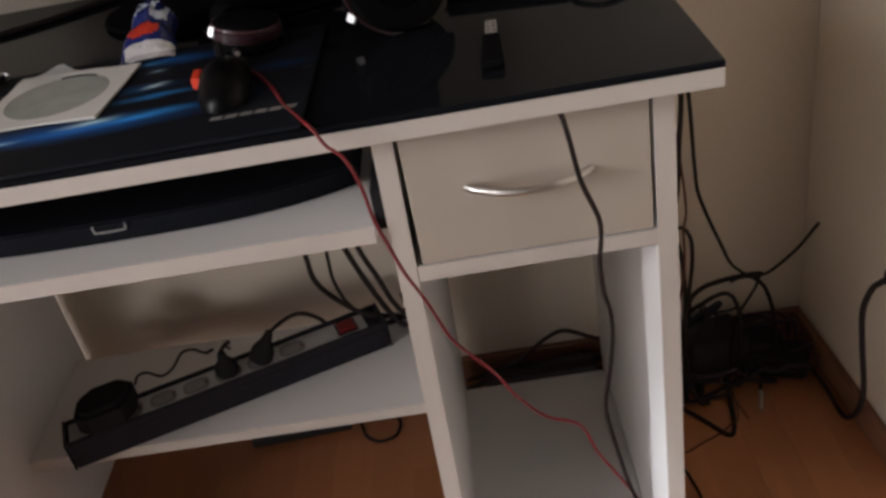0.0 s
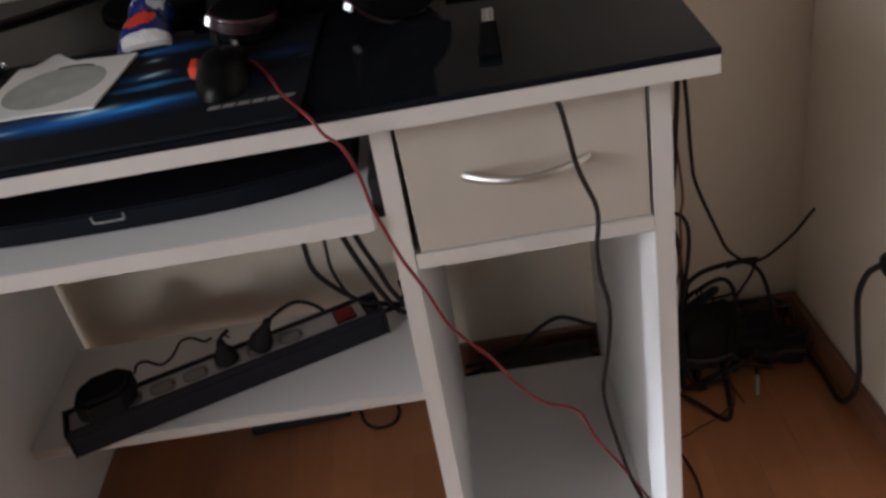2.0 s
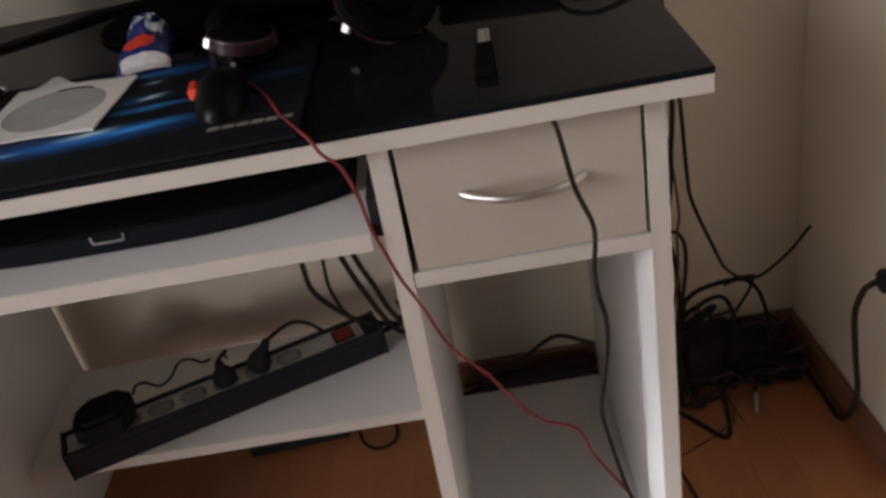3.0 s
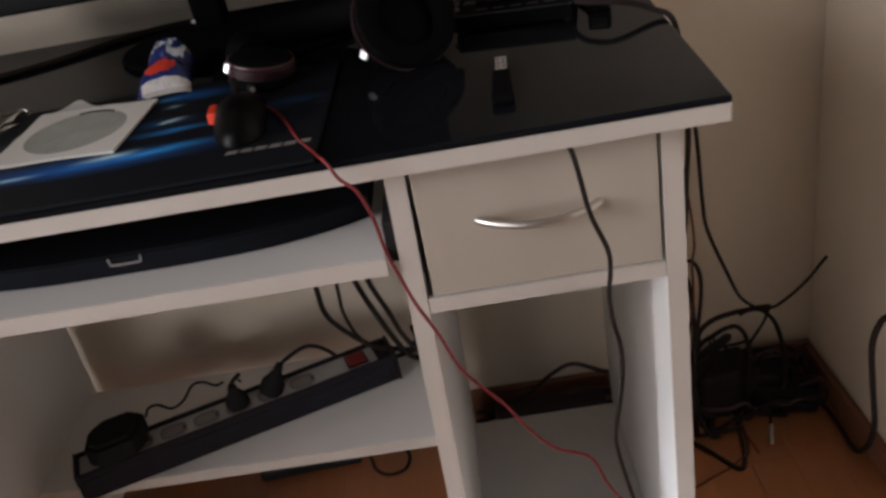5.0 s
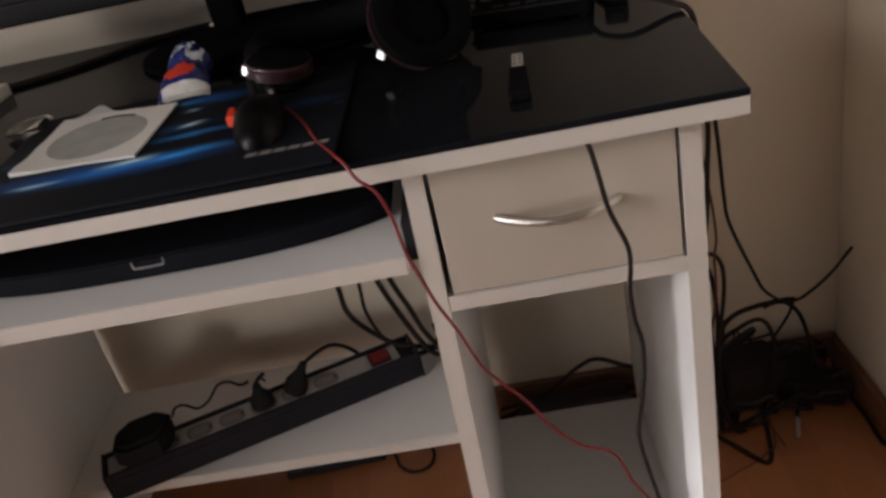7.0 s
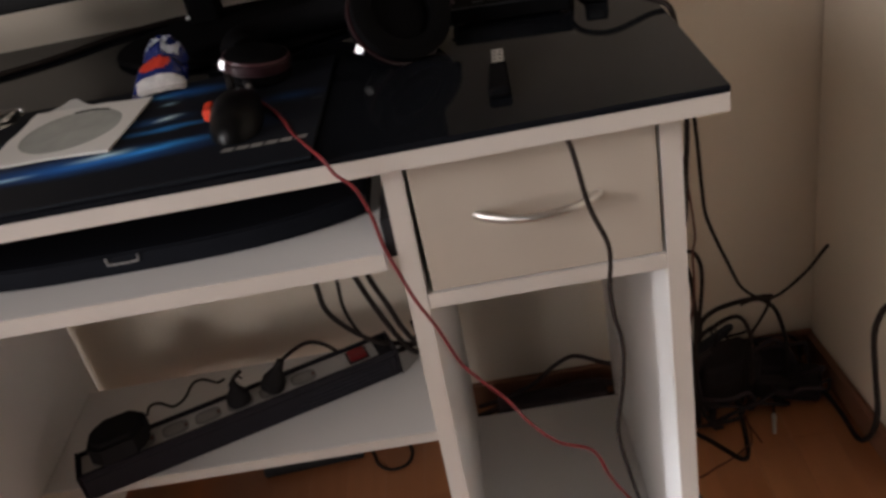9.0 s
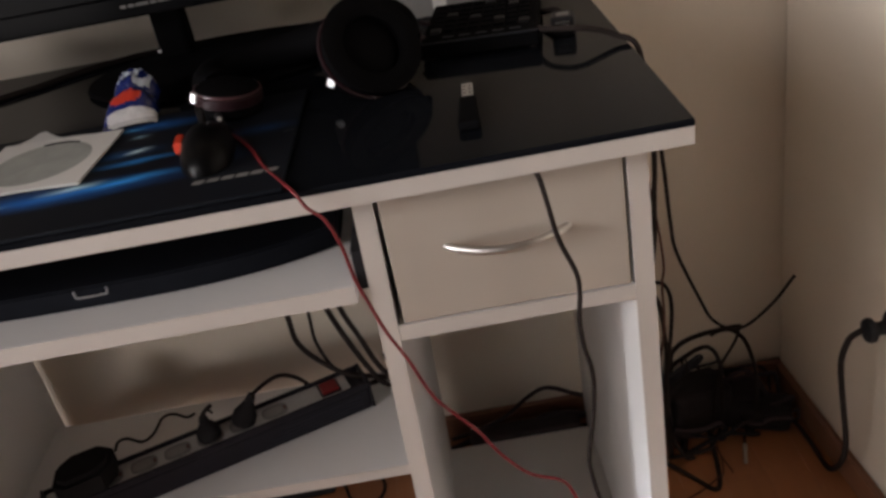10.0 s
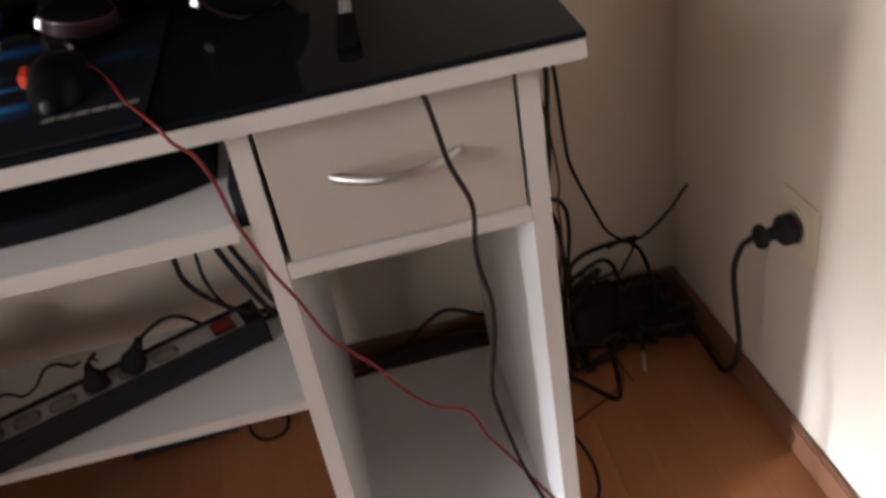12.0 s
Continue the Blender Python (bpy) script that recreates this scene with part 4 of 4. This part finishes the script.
def heap():
    """Tangled cords and transformer blocks in the corner."""
    rnd = random.Random(11)
    for x, y, turn, sx, sy, sz in ((0.150, 0.440, 14, 0.105, 0.070, 0.088), (0.252, 0.425, -20, 0.105, 0.060, 0.042), (0.095, 0.430, 40, 0.070, 0.050, 0.100), (0.215, 0.452, -8, 0.090, 0.060, 0.058)):
        ad = thing("power_adapter", "black transformer block lying on the floor among cables", "power adapter", (x, y, 0), turn, "transformer blocks")
        body = B((-sx / 2, -sy / 2, 0), (sx / 2, sy / 2, sz), bevel=0.010, segments=3)
        for v in body.verts:
            v.co.x += 0.10 * v.co.z
            v.co.z *= 1 - 1.6 * max(0, v.co.x)
        part("body", body, HEAP, ad)
        part("label_plate", B((-sx * 0.3, -sy / 2 - 0.0006, sz * 0.25), (sx * 0.2, -sy / 2 + 0.001, sz * 0.6), bevel=0.0003, segments=1), RUBBER, ad)
    # loose cords that wander over the blocks and sag to the floor
    for i in range(19):
        r = rnd.choice((0.0022, 0.0027, 0.0032, 0.0036))
        x, y = rnd.uniform(0.085, 0.27), rnd.uniform(0.385, 0.455)
        way, bend, top = rnd.uniform(0, 6.28), rnd.choice((-1, 1)) * rnd.uniform(0.5, 1.0), rnd.uniform(0.025, 0.090) * (1.15 - 2.4 * max(0, x - 0.13))
        pts, n = [], rnd.randint(8, 13)
        for k in range(n):
            hump = math.sin(math.pi * k / (n - 1)) ** 1.3
            pts.append((min(0.30, max(0.035, x)), min(NORTH - 0.02, max(0.372, y)), r + 0.0006 + top * hump * (0.90 + 0.10 * math.sin(k * 1.9 + i))))
            step = rnd.uniform(0.016, 0.034)
            x, y, way = x + step * math.cos(way), y + 0.6 * step * math.sin(way), way + bend * rnd.uniform(0.2, 1.0)
        cable("cable", pts, r, "loose black cable tangled over the blocks in the corner", HEAP if i % 3 else LIFTED_BLACK, "cables in the corner heap")


heap()
tie = thing("cable_bundle", "slate grey cable folded into a tied bundle above the heap", "cable bundle")
for k in range(3):
    d = 0.004 * k
    part("loop", T([(0.098, 0.384 - d, 0.150 + d), (0.111, 0.382 - d, 0.162 + d), (0.130, 0.380 - d, 0.176 + d), (0.146, 0.380 - d, 0.186 + d), (0.152, 0.381 - d, 0.184 + d * 0.4), (0.140, 0.383 - d, 0.175 - d * 0.5), (0.120, 0.386 - d, 0.160 - d * 0.5), (0.100, 0.390 - d, 0.138)], 0.0021, 6, 8), SLATE, tie)
part("tie_band", T([(0.124, 0.366, 0.164), (0.126, 0.364, 0.184), (0.128, 0.378, 0.188), (0.127, 0.390, 0.176), (0.125, 0.384, 0.160), (0.124, 0.366, 0.164)], 0.0018, 5, 6), RUBBER, tie)
cable("cable", [(0.180, 0.43, 0.05), (0.172, 0.418, 0.012), (0.167, 0.391, 0.0040), (0.163, 0.356, 0.0040), (0.154, 0.310, 0.0040), (0.148, 0.293, 0.0040), (0.142, 0.288, 0.0040), (0.134, 0.293, 0.0040), (0.119, 0.315, 0.0040), (0.101, 0.340, 0.0040), (0.082, 0.362, 0.0040), (0.06, 0.39, 0.0040)], 0.0036, "black cable in a pointed loop on the floor")
cable("cable", [(0.060, 0.362, 0.0105), (0.089, 0.363, 0.0105), (0.117, 0.362, 0.0105), (0.150, 0.366, 0.0105), (0.163, 0.372, 0.0100), (0.185, 0.395, 0.02)], 0.0032, "black cable lying over a loop on the floor")
plug = thing("cable_connector", "black moulded connector lying on the floor below the heap", "connector")
part("sleeve", T([(0.139, 0.430, 0.0075), (0.132, 0.412, 0.0070), (0.124, 0.390, 0.0068), (0.118, 0.374, 0.0066)], 0.0062, 6, 10), HEAP, plug)
part("cord", T([(0.139, 0.430, 0.0075), (0.146, 0.446, 0.012), (0.15, 0.46, 0.03)], 0.0030), RUBBER, plug)
cable("cable", [(0.045, 0.262, 0.0018), (0.076, 0.270, 0.0018), (0.094, 0.280, 0.0018), (0.125, 0.294, 0.0018), (0.150, 0.306, 0.0085), (0.162, 0.318, 0.0018), (0.170, 0.345, 0.0018), (0.173, 0.38, 0.0018)], 0.0013, "thin red-brown wire on the floor", BROWN_CORD)
cable("cable", [(0.156, 0.40, 0.012), (0.166, 0.381, 0.0085), (0.173, 0.351, 0.0015), (0.178, 0.318, 0.0015)], 0.0013, "thin red-brown wire on the floor", BROWN_CORD)
cable("cable", [(0.03, 0.33, 0.0024), (0.052, 0.255, 0.0024), (0.062, 0.218, 0.0024), (0.067, 0.180, 0.0024), (0.062, 0.14, 0.0024), (0.045, 0.10, 0.0024), (0.03, 0.03, 0.0024)], 0.0022, "thin dark cord on the floor beside the desk")

jack = thing("cable_connector", "bare metal connector lying on the floor", "connector", (0.2140, 0.368, 0), -18)
part("sleeve", lathe(bmesh.new(), [(0.0020, -0.040), (0.0030, -0.038), (0.0030, -0.012), (0.0038, -0.010), (0.0038, 0.0), (0.0032, 0.002)], pose(0, 0, 0.0039, -90, 0, 0), 16), SOCKET_GREY, jack, "bare metal sleeve")
part("cord", T([(0, 0.002, 0.0039), (0, 0.02, 0.0036), (0.006, 0.045, 0.0030)], 0.0024), RUBBER, jack)


def wall_outlet():
    y, z = 0.166, 0.353
    x = east_x(y)
    ou = thing("wall_outlet", "cream square wall socket with rounded corners", "socket", (x, y, z), 3.0)
    part("plate", B((-0.0040, -0.038, -0.041), (-0.0004, 0.038, 0.041), bevel=0.0018, segments=3), OUTLET, ou)
    ring = lathe(bmesh.new(), [(0.026, 0), (0.026, 0.003), (0.022, 0.0032), (0.0205, 0.001)], pose(-0.0042, 0, 0, 0, -90, 0), 32)
    part("socket_ring", ring, OUTLET, ou)
    pl = thing("power_plug", "black round mains plug in a wall socket with a bent cord", "plug", (x, y, z), 3.0)
    part("plug_body", lathe(bmesh.new(), [(0.019, 0.012), (0.0195, 0.016), (0.0190, 0.026), (0.0165, 0.0285), (0.0095, 0.0330), (0.0082, 0.0400), (0.0090, 0.0450), (0.0150, 0.0500), (0.0155, 0.0540), (0.0140, 0.0575), (0.006, 0.061)], pose(0, 0, 0, 0, -90, 0), 28), BLACK, pl)
    part("pins", lathe(bmesh.new(), [(0.0023, 0.0095), (0.0023, 0.013)], pose(0, 0.0095, 0, 0, -90, 0), 10), STEEL, pl)
    m = pose(x, y, z, 0, 0, 3.1).inverted()
    part("cord", T([m @ Vector(p) for p in ((x - 0.060, 0.166, 0.3525), (x - 0.068, 0.166, 0.349), (0.2702, 0.1722, 0.3353), (0.2687, 0.1837, 0.2935), (0.2755, 0.1868, 0.2287), (0.2849, 0.1910, 0.1618), (0.2943, 0.2119, 0.1054), (0.3058, 0.2537, 0.0427), (0.3120, 0.2955, 0.0042), (0.3110, 0.3530, 0.0042), (0.3047, 0.4052, 0.0042), (0.2890, 0.4470, 0.0042), (0.2577, 0.4784, 0.0042), (0.2159, 0.4993, 0.0042))], 0.0039), RUBBER, pl)


wall_outlet()

# ---- under and behind the shelves ----
br = thing("power_adapter", "flat black transformer block on the floor below the shelf", "power adapter", (-0.535, 0.440, 0), 4)
part("body", B((-0.085, -0.022, 0), (0.085, 0.022, 0.020), bevel=0.004), BLACK, br)
part("cord", T([(0.085, 0.0, 0.010), (0.10, -0.015, 0.0036), (0.108, -0.045, 0.0030), (0.128, -0.064, 0.0030), (0.155, -0.060, 0.0030), (0.166, -0.035, 0.0030), (0.160, -0.005, 0.0030), (0.15, 0.03, 0.0030)], 0.0027), RUBBER, br)
for pts, r in (
    ([(-0.245, 0.470, 0.030), (-0.20, 0.465, 0.045), (-0.15, 0.470, 0.060), (-0.11, 0.474, 0.088), (-0.075, 0.478, 0.098), (-0.03, 0.478, 0.075), (0.02, 0.478, 0.05), (0.06, 0.47, 0.010)], 0.0036),
    ([(-0.24, 0.455, 0.005), (-0.15, 0.465, 0.018), (-0.09, 0.470, 0.045), (-0.03, 0.47, 0.040), (0.03, 0.46, 0.006)], 0.0050),
    ([(-0.25, 0.474, 0.005), (-0.16, 0.478, 0.030), (-0.08, 0.470, 0.025), (0.0, 0.478, 0.030), (0.06, 0.48, 0.005)], 0.0050),
):
    cable("cable", pts, r, "black cable, colour lifted for dim light, along the wall behind the desk", LIFTED_BLACK, "cables behind the desk")
pb = thing("power_adapter", "black transformer block on the floor behind the desk", "power adapter", (-0.115, 0.460, 0), 0)
part("body", B((-0.10, -0.026, 0), (0.085, 0.016, 0.046), bevel=0.008, segments=3), LIFTED_BLACK, pb)
part("cord", T([(0.085, 0, 0.02), (0.11, 0.004, 0.016), (0.15, 0.006, 0.006), (0.18, 0.0, 0.0040)], 0.0034), RUBBER, pb)

# ---- floor strips ----
STRIP_W = 0.0635
strip_mesh = {}
rnd = random.Random(8)
rest = bmesh.new()
x = -1.30
while x < 0.60 - STRIP_W:
    y = -1.7 - rnd.random() * 0.4
    while y < NORTH:
        length = rnd.choice((0.30, 0.40, 0.50))
        hi = min(y + length, NORTH + 0.1)
        near = x > -0.95 and x < east_x(0) and hi > -0.25 and y < NORTH
        if near and hi - y > 0.05:
            key = round(hi - y, 4)
            if key not in strip_mesh:
                bm = B((0.0001, 0.0001, -0.0078), (STRIP_W - 0.0001, key - 0.0001, 0), bevel=0.00012, segments=1)
                me = bpy.data.meshes.new("plank")
                bm.to_mesh(me)
                bm.free()
                me.materials.append(FLOOR)
                strip_mesh[key] = me
            ob = new("plank", strip_mesh[key])
            ob.parent, ob.location = floor, (x, y, 0)
        else:
            box(rest, (x + 0.0004, y + 0.0004, -0.0078), (x + STRIP_W - 0.0004, hi - 0.0004, 0))
        y = hi
    x += STRIP_W
box(rest, (WEST, SOUTH, -0.0078), (-1.3005, NORTH, 0))
box(rest, (-1.2995, SOUTH, -0.0078), (0.5, -2.12, 0))
more = part("far_planks", rest, FLOOR, floor, smooth=False)
more["kind"] = "stuff"
